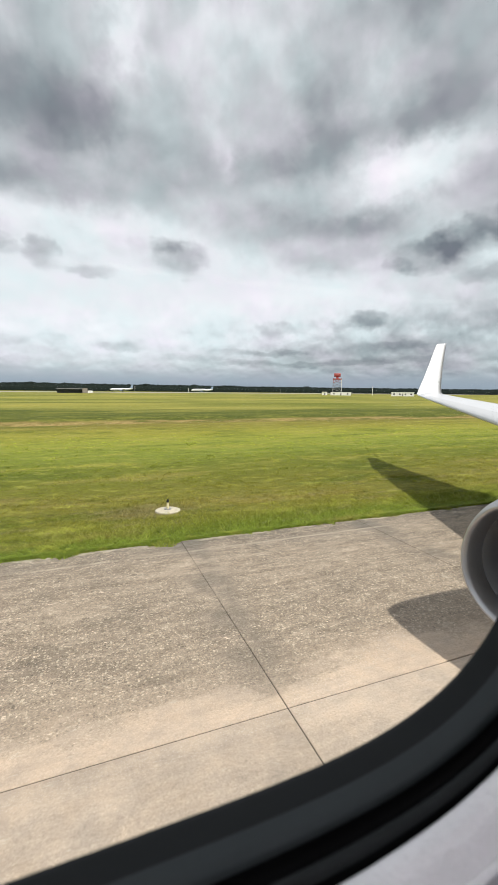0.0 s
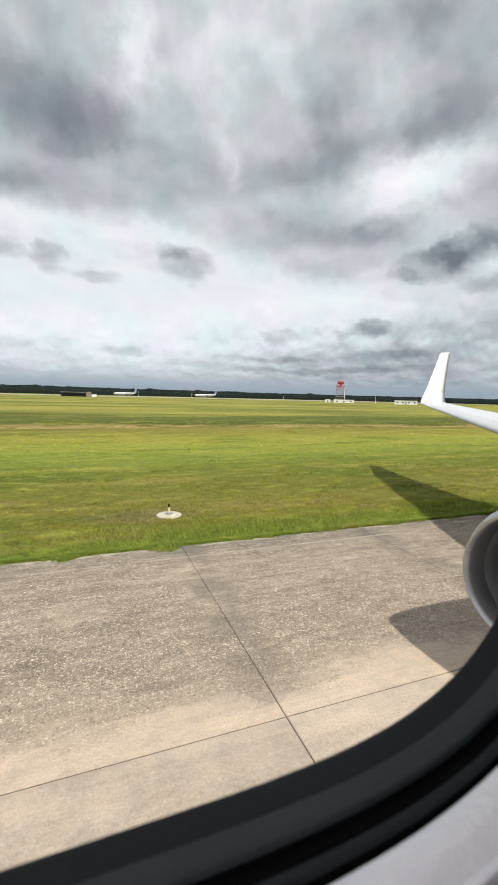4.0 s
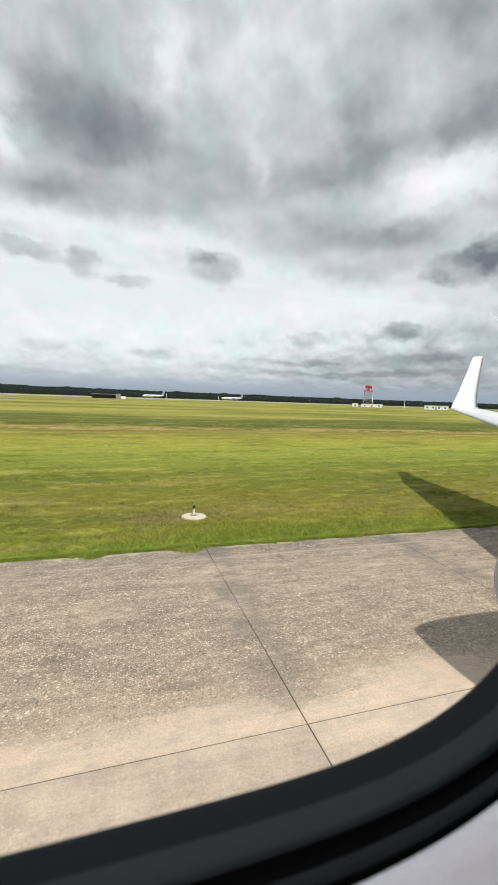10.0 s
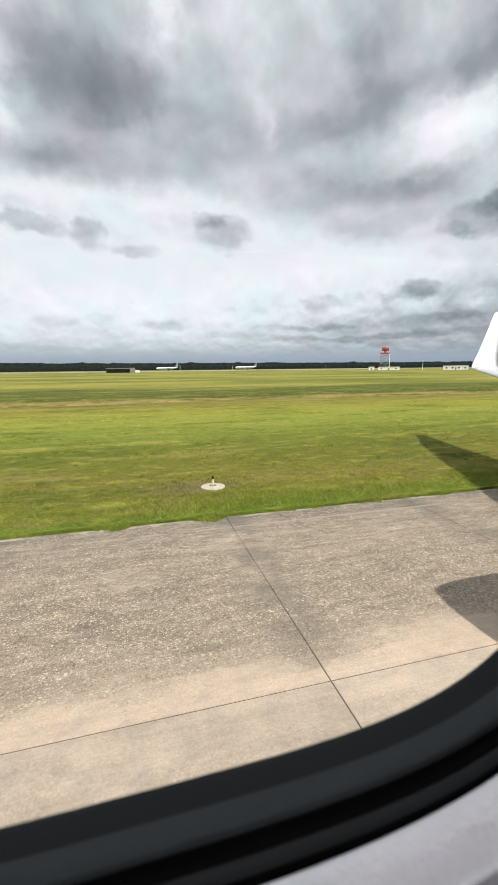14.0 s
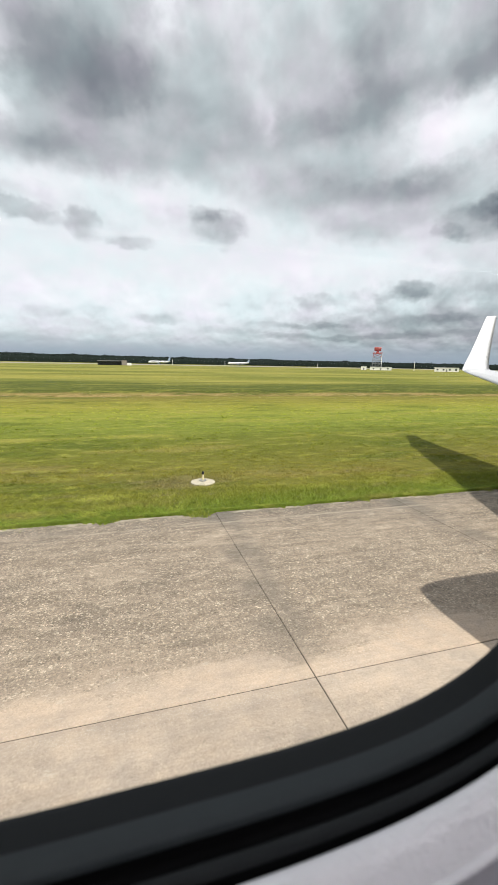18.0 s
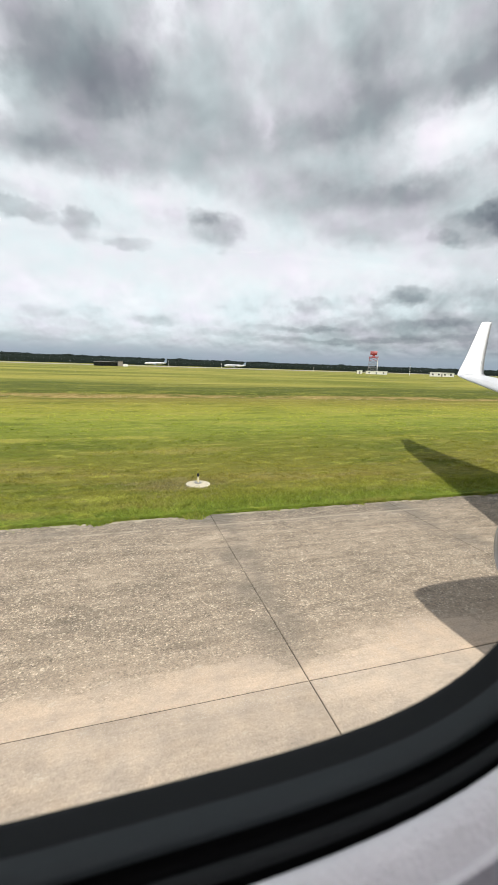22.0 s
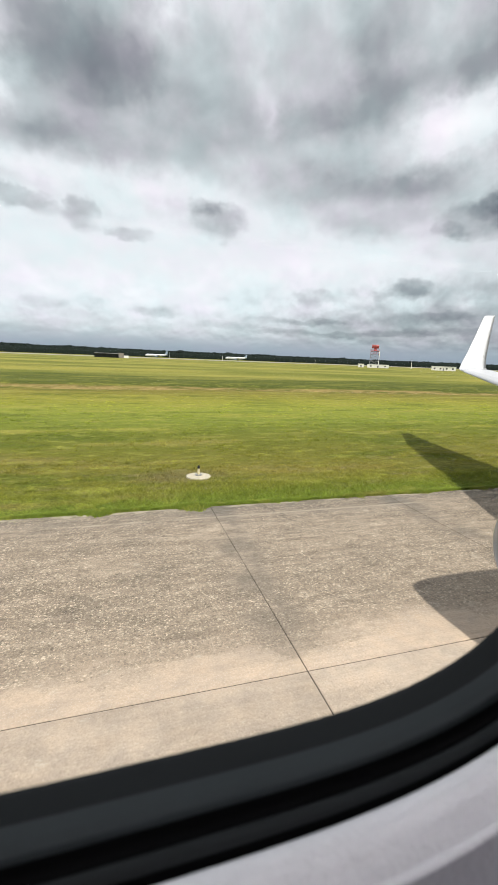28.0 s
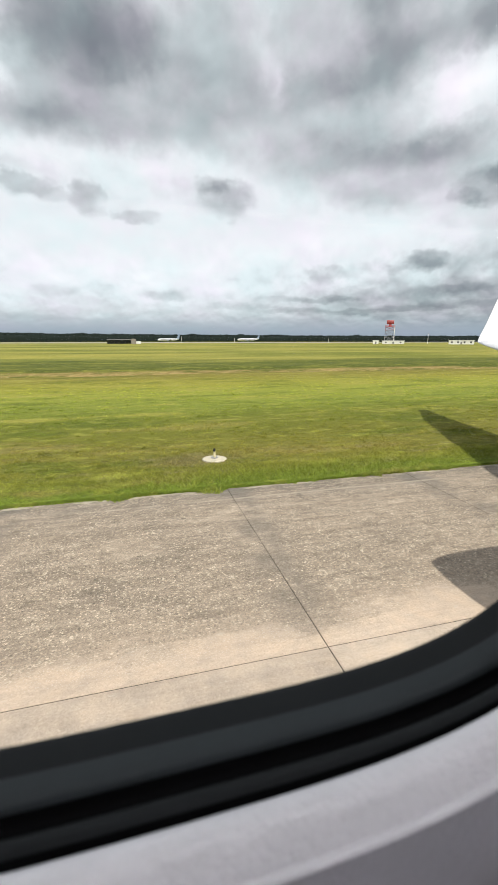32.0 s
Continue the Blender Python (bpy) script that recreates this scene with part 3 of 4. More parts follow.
def loft(rings, close=True, caps=True):
    """Skin a row of rings with the same number of points."""
    bm = bmesh.new()
    rows = [[bm.verts.new(p) for p in r] for r in rings]
    k = len(rings[0])
    for a, b in zip(rows, rows[1:]):
        for i in range(k if close else k - 1):
            j = (i + 1) % k
            bm.faces.new((a[i], a[j], b[j], b[i]))
    if caps and close:
        bm.faces.new(rows[0][::-1])
        bm.faces.new(rows[-1])
    bmesh.ops.recalc_face_normals(bm, faces=bm.faces)
    return bm


def box(x0, x1, y0, y1, z0, z1, bevel=0.0, bm=None):
    bm = bm or bmesh.new()
    v = [bm.verts.new((x, y, z)) for z in (z0, z1) for y in (y0, y1) for x in (x0, x1)]
    faces = [bm.faces.new([v[i] for i in f]) for f in
             ((0, 2, 3, 1), (4, 5, 7, 6), (0, 1, 5, 4), (2, 6, 7, 3), (0, 4, 6, 2), (1, 3, 7, 5))]
    if bevel:
        edges = list({e for f in faces for e in f.edges})
        bmesh.ops.bevel(bm, geom=edges, offset=bevel, segments=2, affect="EDGES", profile=0.6)
    return bm


def turned(profile, axis, centre, segments=48, caps=False):
    """Turn (along, radius) pairs round an axis."""
    rings = []
    for s, r in profile:
        ring = []
        for i in range(segments):
            a = 2 * math.pi * i / segments
            u, v = r * math.cos(a), r * math.sin(a)
            ring.append({"x": (s, u, v), "y": (u, s, v), "z": (u, v, s)}[axis])
        rings.append([Vector(p) + Vector(centre) for p in ring])
    return loft(rings, True, caps)


def tube(a, b, r, sides=8, r2=None):
    a, b = Vector(a), Vector(b)
    q = (b - a).to_track_quat("Z", "Y")
    rings = []
    for p, rr in ((a, r), (b, r if r2 is None else r2)):
        rings.append([p + q @ Vector((rr * math.cos(2 * math.pi * i / sides), rr * math.sin(2 * math.pi * i / sides), 0)) for i in range(sides)])
    return loft(rings)


# ---------------------------------------------------------------- ground
def ground_height(x, y):
    if y < EDGE_Y - 0.02:
        return -0.26
    z = -0.012 + 0.03 * noise.noise((x * 0.35, y * 0.35, 1.0)) * min(1.0, (y - EDGE_Y) / 1.5)
    z += 0.10 * noise.noise((x * 0.05, y * 0.08, 4.0)) * min(1.0, max(0.0, (y - 13) / 10))
    wav = 1.6 * noise.noise((x * 0.03, 7.0, 0.0))
    d = y - 46.0 - wav
    if 0 < d < 12:
        s = min(1.0, d / 2.5) * min(1.0, (12 - d) / 8.0)
        z -= 1.5 * s * s * (3 - 2 * s)
    d = y - 92 - 3 * wav
    if 0 < d < 22:
        z -= 0.45 * math.sin(math.pi * d / 22) ** 2
    return z


def axis_steps(limits):
    out = []
    for a, b, step in limits:
        k = max(1, round((b - a) / step))
        out += [a + (b - a) * i / k for i in range(k)]
    return out + [limits[-1][1]]


gx = axis_steps(((-4500, -600, 650), (-600, -150, 45), (-150, -40, 11), (-40, 60, 2.0), (60, 160, 9), (160, 700, 45), (700, 4500, 760)))
gy = axis_steps(((-4500, -300, 1000), (-300, 9.70, 60), (9.70, 9.74, 0.02), (9.74, 12, 0.5), (12, 44, 2.0), (44, 62, 0.75), (62, 120, 3), (120, 600, 40),
                 (600, 4500, 780)))
gv = [(x, y, ground_height(x, y)) for y in gy for x in gx]
gf = [(j * len(gx) + i, j * len(gx) + i + 1, (j + 1) * len(gx) + i + 1, (j + 1) * len(gx) + i)
      for j in range(len(gy) - 1) for i in range(len(gx) - 1)]
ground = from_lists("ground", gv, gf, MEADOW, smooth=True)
tagged(ground, "wide green and yellow airfield meadow with a shallow ditch", "ground", kind="structure")


def blades(rng, count, x0, x1, y0, y1, tall, wide, lean=0.5, patch=0.0, fade=1.0):
    """Bent three-point-wide blades, two quads and a tip each."""
    # twelve blades to a tuft
    tufts = count // 12
    own = rng.integers(0, tufts, count)
    y = (y0 + (y1 - y0) * rng.random(tufts) ** fade)[own] + rng.normal(0.0, 0.9 * tall, count)
    x = (x0 + (x1 - x0) * rng.random(tufts))[own] + rng.normal(0.0, 1.3 * tall, count)
    y = np.clip(y, y0, y1)
    h = tall * (0.45 + 0.9 * rng.random(count) ** 1.5)
    ang = rng.random(count) * 2 * math.pi
    out = (rng.random(count) * lean + 0.5) * h
    tw = rng.random(count) * 2 * math.pi
    verts = np.zeros((count, 5, 3))
    base = np.array([ground_height(a, b) for a, b in zip(x, y)])
    if patch:
        h *= np.array([1 + patch * noise.noise((a * 0.25, b * 0.6, 3.0)) for a, b in zip(x, y)])
    h *= np.clip((y1 - y) / (0.6 * (y1 - y0)), 0.12, 1.0)
    keep = np.hypot(x - 2.25, y - 12.45) > 0.42 + 0.08 * rng.random(count)
    x, y, h, ang, out, tw, base = x[keep], y[keep], h[keep], ang[keep], out[keep], tw[keep], base[keep]
    verts = verts[: len(x)]
    wx_, wy_ = np.cos(tw) * wide * 0.5, np.sin(tw) * wide * 0.5
    for k, (f, side, up) in enumerate(((0, 1, 0), (0, -1, 0), (0.35, -0.8, 0.62), (0.35, 0.8, 0.62), (1, 0, 1))):
        verts[:, k, 0] = x + np.cos(ang) * out * f + wx_ * side
        verts[:, k, 1] = y + np.sin(ang) * out * f + wy_ * side
        verts[:, k, 2] = base - 0.01 * (up == 0) + h * up
    return verts.reshape(-1, 3)


rng = np.random.default_rng(5)
sets = [blades(rng, 38000, -5, 17, 9.72, 13.0, 0.100, 0.015, 2.4, 1.5, 1.8), blades(rng, 26000, -6, 20, 10.5, 16.5, 0.050, 0.019, 2.6, 1.5, 1.4),
        blades(rng, 40000, -8, 30, 12.5, 27, 0.055, 0.017, 2.4, 1.5, 1.4), blades(rng, 24000, -10, 40, 20, 44, 0.055, 0.024, 2.2, 1.5, 1.2)]
sets.append(blades(rng, 3600, -6, 16, 9.74, 10.1, 0.10, 0.036, 1.3, 1.2, 1.0))
# ragged fringe that grows over the pavement's rim
fx = -6 + 22 * rng.random(20000)
deep = np.array([max(0.0, noise.noise((v * 0.9, 0.0, 9.0)) + 0.45 * noise.noise((v * 3.1, 2.0, 9.0)) + 0.35 * noise.noise((v * 9.0, 4.0, 9.0))) for v in fx])
fringe = np.zeros((20000, 5, 3))
fy = EDGE_Y + 0.06 - (deep * 0.42 + 0.06) * rng.random(20000) ** 2.4
fh, fa = 0.030 + (0.075 + 0.12 * deep) * rng.random(20000) ** 2, rng.random(20000) * 6.283
for k, (f, side, up) in enumerate(((0, 1, 0), (0, -1, 0), (0.4, -0.8, 0.7), (0.4, 0.8, 0.7), (1, 0, 0.8))):
    fringe[:, k, 0] = fx + np.cos(fa) * fh * f + 0.009 * side
    fringe[:, k, 1] = fy + (np.sin(fa) * 0.5 + 0.1) * fh * f + 0.004 * side
    fringe[:, k, 2] = fh * up - 0.005
sets.append(fringe.reshape(-1, 3))
gvv = np.concatenate(sets)
nb = len(gvv) // 5
idx = np.arange(nb)[:, None] * 5
gfaces = np.concatenate([idx + np.array([[0, 1, 2, 3]])]).tolist() + (idx + np.array([[3, 2, 4]])).tolist()
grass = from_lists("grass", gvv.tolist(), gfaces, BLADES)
tagged(grass, "rough green airfield grass beside the taxiway", "grass", kind="stuff")

# ---------------------------------------------------------------- pavement edge lights
def edge_light(x, y, footing=0.375, group="taxiway edge lights"):
    z = ground_height(x, y)
    t = thing("taxiway_light", "small edge light on a round pale concrete footing in grass", "airfield light", (x, y, z), group)
    part("footing", turned(((-0.1, footing), (0.028, footing), (0.042, footing * 0.95), (0.062, 0.12), (0.064, 0.0)), "z", (0, 0, 0), 40), FOOTING, t)
    part("base_plate", turned(((0.06, 0.11), (0.085, 0.11), (0.09, 0.09), (0.09, 0.0)), "z", (0, 0, 0), 24), STEEL, t)
    part("stem", turned(((0.085, 0.04), (0.275, 0.030), (0.275, 0.0)), "z", (0, 0, 0), 16), LAMP_STEM, t)
    part("lamp_head", turned(((0.27, 0.036), (0.31, 0.042), (0.315, 0.033), (0.345, 0.031), (0.362, 0.018), (0.365, 0.0)), "z", (0, 0, 0), 20), LAMP_HEAD, t,
         "dark glass lamp head", True)
    return t


first_light = edge_light(2.25, 12.45)
for lx, ly in ((-15.3, 12.5), (-32.8, 12.7), (-50.3, 13.2), (-67.8, 13.9), (-85.3, 14.6), (-102.8, 14.8), (62.0, 12.4)):
    copy_thing(first_light, Matrix.Translation((lx, ly, ground_height(lx, ly))))
for cx, cy in ((-121.0, 15.4), (-126.0, 13.2)):
    cz = ground_height(cx, cy)
    t = thing("cable_pit_cover", "flat rectangular concrete pit cover in grass", "pit cover", (cx, cy, cz), "pit covers")
    part("frame", box(-0.85, 0.85, -0.4, 0.4, -0.1, 0.03, 0.01), FOOTING, t)
    part("lid", box(-0.7, 0.7, -0.3, 0.3, 0.0, 0.05, 0.008), FOOTING, t)

# dashed yellow line on black, painted across the taxiway further on
band = thing("holding_line", "dashed yellow line on a black band across concrete", "pavement marking", (-116, 0, 0), kind="structure")
part("black_band", box(-0.45, 0.45, -3, EDGE_Y - 0.05, 0.001, 0.005), BLACK_PAINT, band)
for i in range(7):
    y0 = -2.6 + i * 1.83
    part("dash", box(-0.19, 0.19, y0, min(y0 + 0.93, EDGE_Y - 0.1), 0.005, 0.008), YELLOW_PAINT, band)

for side in (-1, 1):
    part("pale_rim", box(side * 0.53 - 0.07, side * 0.53 + 0.07, -3, EDGE_Y - 0.05, 0.001, 0.004), SCRUBBED, band, "pale ground-off rim")
trace = thing("removed_line", "two pale ground-off stripes of a removed marking on concrete", "pavement marking", (-76, 0, 0), kind="structure")
for side in (-1, 1):
    part("ground_stripe", box(side * 0.62 - 0.17, side * 0.62 + 0.17, 3.95, EDGE_Y - 0.5, 0.001, 0.004), SCRUBBED, trace)

# headwall of the culvert and sandy track across the meadow
hw = thing("culvert_headwall", "pale concrete culvert headwall at the end of the ditch", "headwall", (-124, 60, -0.6))
part("wall", box(-2.2, 2.2, -0.2, 0.2, -0.3, 0.9, 0.05), FOOTING, hw)
part("wing_wall", box(-2.6, -2.2, -1.4, 0.2, -0.3, 0.6, 0.05), FOOTING, hw)
part("wing_wall", box(2.2, 2.6, -1.4, 0.2, -0.3, 0.6, 0.05), FOOTING, hw)
tv, tf = [], []
for i in range(40):
    x = 128 + i * 6
    y = 62 + 0.0022 * (x - 128) ** 2 + 2 * math.sin(i * 0.3)
    tv += [(x, y - 1.8, ground_height(x, y - 1.8) + 0.03), (x, y + 1.8, ground_height(x, y + 1.8) + 0.03)]
    if i:
        tf.append((2 * i - 2, 2 * i, 2 * i + 1, 2 * i - 1))
tagged(from_lists("dirt_track", tv, tf, TRACK), "pale sandy vehicle track across the meadow", "track", kind="structure")

# ---------------------------------------------------------------- the aircraft that carries the viewer
jet = thing("regional_jet", "white twin-engined regional jet standing on the taxiway", "aircraft", (5, -1.26, 0))
JM = Matrix.Translation((-5, 1.26, 0))


def scarf(bm, x0, y0, z0):
    """Set the rim of an inlet back at its upper outer side."""
    for v in bm.verts:
        a = math.atan2(v.co.z - z0, v.co.y - y0) - radians(45)
        v.co.x += 0.10 * ((1 + math.cos(a)) / 2) ** 5 * max(0.0, 1 - max(0.0, v.co.x - x0) / 0.9)
    return bm


def jpart(name, bm, mat, label="", smooth=True, parent=None):
    bm.transform(JM)
    return part(name, bm, mat, parent or jet, label, smooth)


CY, CZ, CR, LR = -1.26, 3.55, 1.45, 1.36
WIN = (0.0046, 3.6477, 0.2453, 0.2241, 3.57)  # centre x, z, half width, half height, squareness
PITCH = 0.84


def window_ring(y, grow, segments=160, cx=WIN[0], square=WIN[4], deep=0.0):
    """Outline of the window at depth y, grown all round and, by deep, above and below."""
    pts = []
    for i in range(segments):
        a = 2 * math.pi * i / segments
        c, s = math.cos(a), math.sin(a)
        e = 2 / square
        pts.append(Vector((cx + (WIN[2] + grow) * math.copysign(abs(c) ** e, c), y, WIN[1] + (WIN[3] + grow + deep) * math.copysign(abs(s) ** e, s))))
    return pts


def even(ring):
    """Spread the points of a closed ring evenly along it, beginning at the right."""
    k = len(ring)
    lens = [0.0]
    for a, b in zip(ring, ring[1:] + ring[:1]):
        lens.append(lens[-1] + (b - a).length)
    out, j = [], 0
    for i in range(k):
        d = lens[-1] * i / k
        while lens[j + 1] < d:
            j += 1
        f = (d - lens[j]) / max(lens[j + 1] - lens[j], 1e-9)
        out.append(ring[j].lerp(ring[(j + 1) % k], f))
    return out


def shell_y(z, radius, side):
    return CY + side * math.sqrt(max(radius * radius - (z - CZ) ** 2, 0.0))


def shell(radius, x_from, x_to, grow, seg=48):
    """A tube along x with a row of window openings in both sides."""
    bm = bmesh.new()
    z0, z1 = WIN[1] - 0.32, WIN[1] + 0.32
    k0, k1 = round((x_from - WIN[0]) / PITCH), round((x_to - WIN[0]) / PITCH)
    for side in (1, -1):
        for k in range(k0, k1):
            cx = WIN[0] + k * PITCH
            ring = even(window_ring(0, grow, 64, cx))
            rim = []
            for p in ring:
                d = Vector((p.x - cx, 0, p.z - WIN[1]))
                f = min(PITCH / 2 / max(abs(d.x), 1e-6), 0.32 / max(abs(d.z), 1e-6))
                rim.append(Vector((cx + d.x * f, 0, WIN[1] + d.z * f)))
            rows = []
            for f in (0.0, 0.3, 1.0):
                row = []
                for a, b in zip(ring, rim):
                    q = a.lerp(b, f)
                    row.append(bm.verts.new((q.x, shell_y(q.z, radius, side), q.z)))
                rows.append(row)
            for a, b in zip(rows, rows[1:]):
                for i in range(64):
                    j = (i + 1) % 64
                    bm.faces.new((a[i], a[j], b[j], b[i]))
    xa, xb = WIN[0] + (k0 - 0.5) * PITCH, WIN[0] + (k1 - 0.5) * PITCH
    a_lo, a_hi = math.asin((z0 - CZ) / radius), math.asin((z1 - CZ) / radius)
    for start, end in ((a_hi, math.pi - a_hi), (math.pi - a_lo, 2 * math.pi + a_lo)):
        prev = None
        for i in range(seg + 1):
            a = start + (end - start) * i / seg
            y, z = CY + radius * math.cos(a), CZ + radius * math.sin(a)
            cur = (bm.verts.new((xa, y, z)), bm.verts.new((xb, y, z)))
            if prev:
                bm.faces.new((prev[0], prev[1], cur[1], cur[0]))
            prev = cur
    bmesh.ops.remove_doubles(bm, verts=bm.verts, dist=0.0008)
    bmesh.ops.recalc_face_normals(bm, faces=bm.faces)
    return bm, xa, xb


bm, XA, XB = shell(CR, -6.6, 15.0, 0.030)
jpart("fuselage_skin", bm, JET_WHITE, "white painted fuselage skin with a row of windows")
bm, _, _ = shell(LR, -6.6, 15.0, 0.056)
jpart("cabin_lining", bm, SHADED_SIDEWALL, "lilac grey plastic cabin lining, darkened for its shade")


def cone(x0, x1, droop, power):
    rings = []
    for i in range(13):
        f = i / 12
        r = CR * max(1 - f ** power, 0.012)
        rings.append([(x0 + (x1 - x0) * f, CY + r * math.cos(2 * math.pi * k / 48), CZ + droop * f * f + r * math.sin(2 * math.pi * k / 48)) for k in range(48)])
    return loft(rings)


# Unseen glowing strips, added above the windows to brighten the reveal.
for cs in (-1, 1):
    jpart("cabin_fill_strip", box(XA + 0.5, XB - 0.5, CY + cs * 1.03 - 0.04, CY + cs * 1.03 + 0.04, 4.30, 4.33, 0.01), FILL_GLOW,
          "unseen glowing strip added to brighten the window surround", False)
jpart("nose", cone(XA, -11.0, -0.5, 2.4), JET_WHITE)
jpart("tail_cone", cone(XB, 23.0, 0.8, 1.7), JET_WHITE)
jpart("cabin_floor", box(XA, XB, CY - 1.15, CY + 1.15, 2.52, 2.60), CABIN_FLOOR, smooth=False)
rings = []
for f in (0.0, 1.0):
    c, lx, zz = 3.6 - 1.9 * f, 18.3 + 3.0 * f, CZ + 1.2 + 4.6 * f
    rings.append([(lx + c * u, CY + 0.16 * (1 - 0.5 * f) * math.sin(math.pi * u) * s, zz) for u, s in
                  [(i / 10, 1) for i in range(11)] + [(1 - i / 10, -1) for i in range(1, 10)]])
jpart("tail_fin", loft(rings), JET_WHITE)

# the window beside the viewer: outer edge, seal, rubber, ridge, then the moulded plastic surround
surround = thing("window_surround", "", "")
surround.parent = jet
surround.location = (0, 0, 0)


def rim_part(name, profile, mat, label=""):
    """Rows of depth and growth, with squareness and extra height where they differ from the pane's."""
    bm = loft([even(window_ring(q[0], q[1], 160, WIN[0], *(q[2:] or (WIN[4], 0.0)))) for q in profile], True, False)
    bm.transform(JM)
    return part(name, bm, mat, surround, label, True)


rim_part("seal_edge", ((0.186, 0.030), (0.1705, 0.0), (0.168, 0.0004), (0.158, 0.002), (0.1575, 0.0022)), SEAL_EDGE, "charcoal rubber edge of the pane")
rim_part("seal", ((0.1575, 0.0022), (0.152, 0.0028), (0.1475, 0.0036), (0.1465, 0.0048), (0.1462, 0.0075)), SEAL, "dark grey sloping window seal")
rim_part("groove", ((0.1462, 0.0075), (0.146, 0.013), (0.139, 0.013, 3.4, 0.001), (0.1372, 0.0066, 3.4, 0.001)), GROOVE_RUBBER, "rubber groove coloured black for its shade")
rim_part("ridge", ((0.1372, 0.0066, 3.4, 0.001), (0.1360, 0.0054, 3.35, 0.0015), (0.1330, 0.0060, 3.3, 0.002), (0.1318, 0.0078, 3.25, 0.0025)), SEAL_EDGE, "dark rubber ridge")
rim_part("inner_groove", ((0.1318, 0.0078, 3.25, 0.0025), (0.1312, 0.014, 3.2, 0.003), (0.1287, 0.014, 3.15, 0.0035), (0.1284, 0.0098, 3.12, 0.004)), GROOVE_RUBBER, "gap coloured black for its shade")
rim_part("reveal", ((0.1284, 0.0098, 3.12, 0.0040), (0.1277, 0.0070, 3.12, 0.0040), (0.1266, 0.0046, 3.11, 0.0041), (0.1250, 0.0029, 3.10, 0.0042), (0.1225, 0.0020, 3.09, 0.0044),
                    (0.1195, 0.0021, 3.08, 0.0047), (0.1168, 0.0028, 3.06, 0.0050), (0.1144, 0.0040, 3.04, 0.0054), (0.1122, 0.0056, 3.02, 0.0059), (0.1104, 0.0074, 2.99, 0.0065),
                    (0.1090, 0.0092, 2.96, 0.0071), (0.1080, 0.0108, 2.94, 0.0076)), PANEL, "pale grey rounded plastic reveal")
rim_part("reveal_lip", ((0.1080, 0.0108, 2.94, 0.0076), (0.1068, 0.0102, 2.93, 0.0078), (0.1056, 0.0101, 2.93, 0.0078), (0.1049, 0.0106, 2.93, 0.0078), (0.1046, 0.0118, 2.92, 0.0080)), PANEL,
         "raised pale line on the plastic surround")
rim_part("sidewall_edge", ((0.1046, 0.0118, 2.92, 0.0080), (0.1044, 0.0145, 2.92, 0.0082), (0.1034, 0.026, 2.95, 0.008), (0.1018, 0.040, 3.0, 0.007), (0.1003, 0.060, 3.1, 0.005)), SHADED_SIDEWALL,
         "lilac grey sidewall round the reveal, darkened for its shade")
bm = bmesh.new()
bm.faces.new([bm.verts.new(p) for p in even(window_ring(0.1712, 0.0015))])
bm.transform(JM)
pane = part("pane", bm, GLASS, surround, "clear window pane")
pane.visible_shadow = False

# wing, winglet and engine of both sides
FOIL = [(0.0, 0.0), (0.012, 0.022), (0.05, 0.043), (0.15, 0.064), (0.3, 0.072), (0.5, 0.062), (0.75, 0.034), (1.0, 0.002),
        (0.75, -0.020), (0.5, -0.036), (0.3, -0.044), (0.15, -0.041), (0.05, -0.028), (0.012, -0.014)]


def section(le, te, up, thick=1.0):
    le, te, up = Vector(le), Vector(te), Vector(up).normalized()
    chord = te - le
    return [le + chord * u + up * (v * thick * chord.length) for u, v in FOIL]


def slat(le, te, up, thick=1.0):
    """Front part of a wing section, a little outside of it."""
    le, te, up = Vector(le), Vector(te), Vector(up).normalized()
    chord = te - le
    pts = [(0.15, 0.0655), (0.05, 0.0455), (0.012, 0.0245), (-0.002, 0.0), (0.012, -0.0165), (0.05, -0.0305), (0.09, -0.037)]
    return [le + chord * u + up * (v * thick * chord.length) for u, v in pts]


def mirrored(bm, side):
    if side < 0:
        for v in bm.verts:
            v.co.y = 2 * CY - v.co.y
        bmesh.ops.reverse_faces(bm, faces=bm.faces)
    return bm


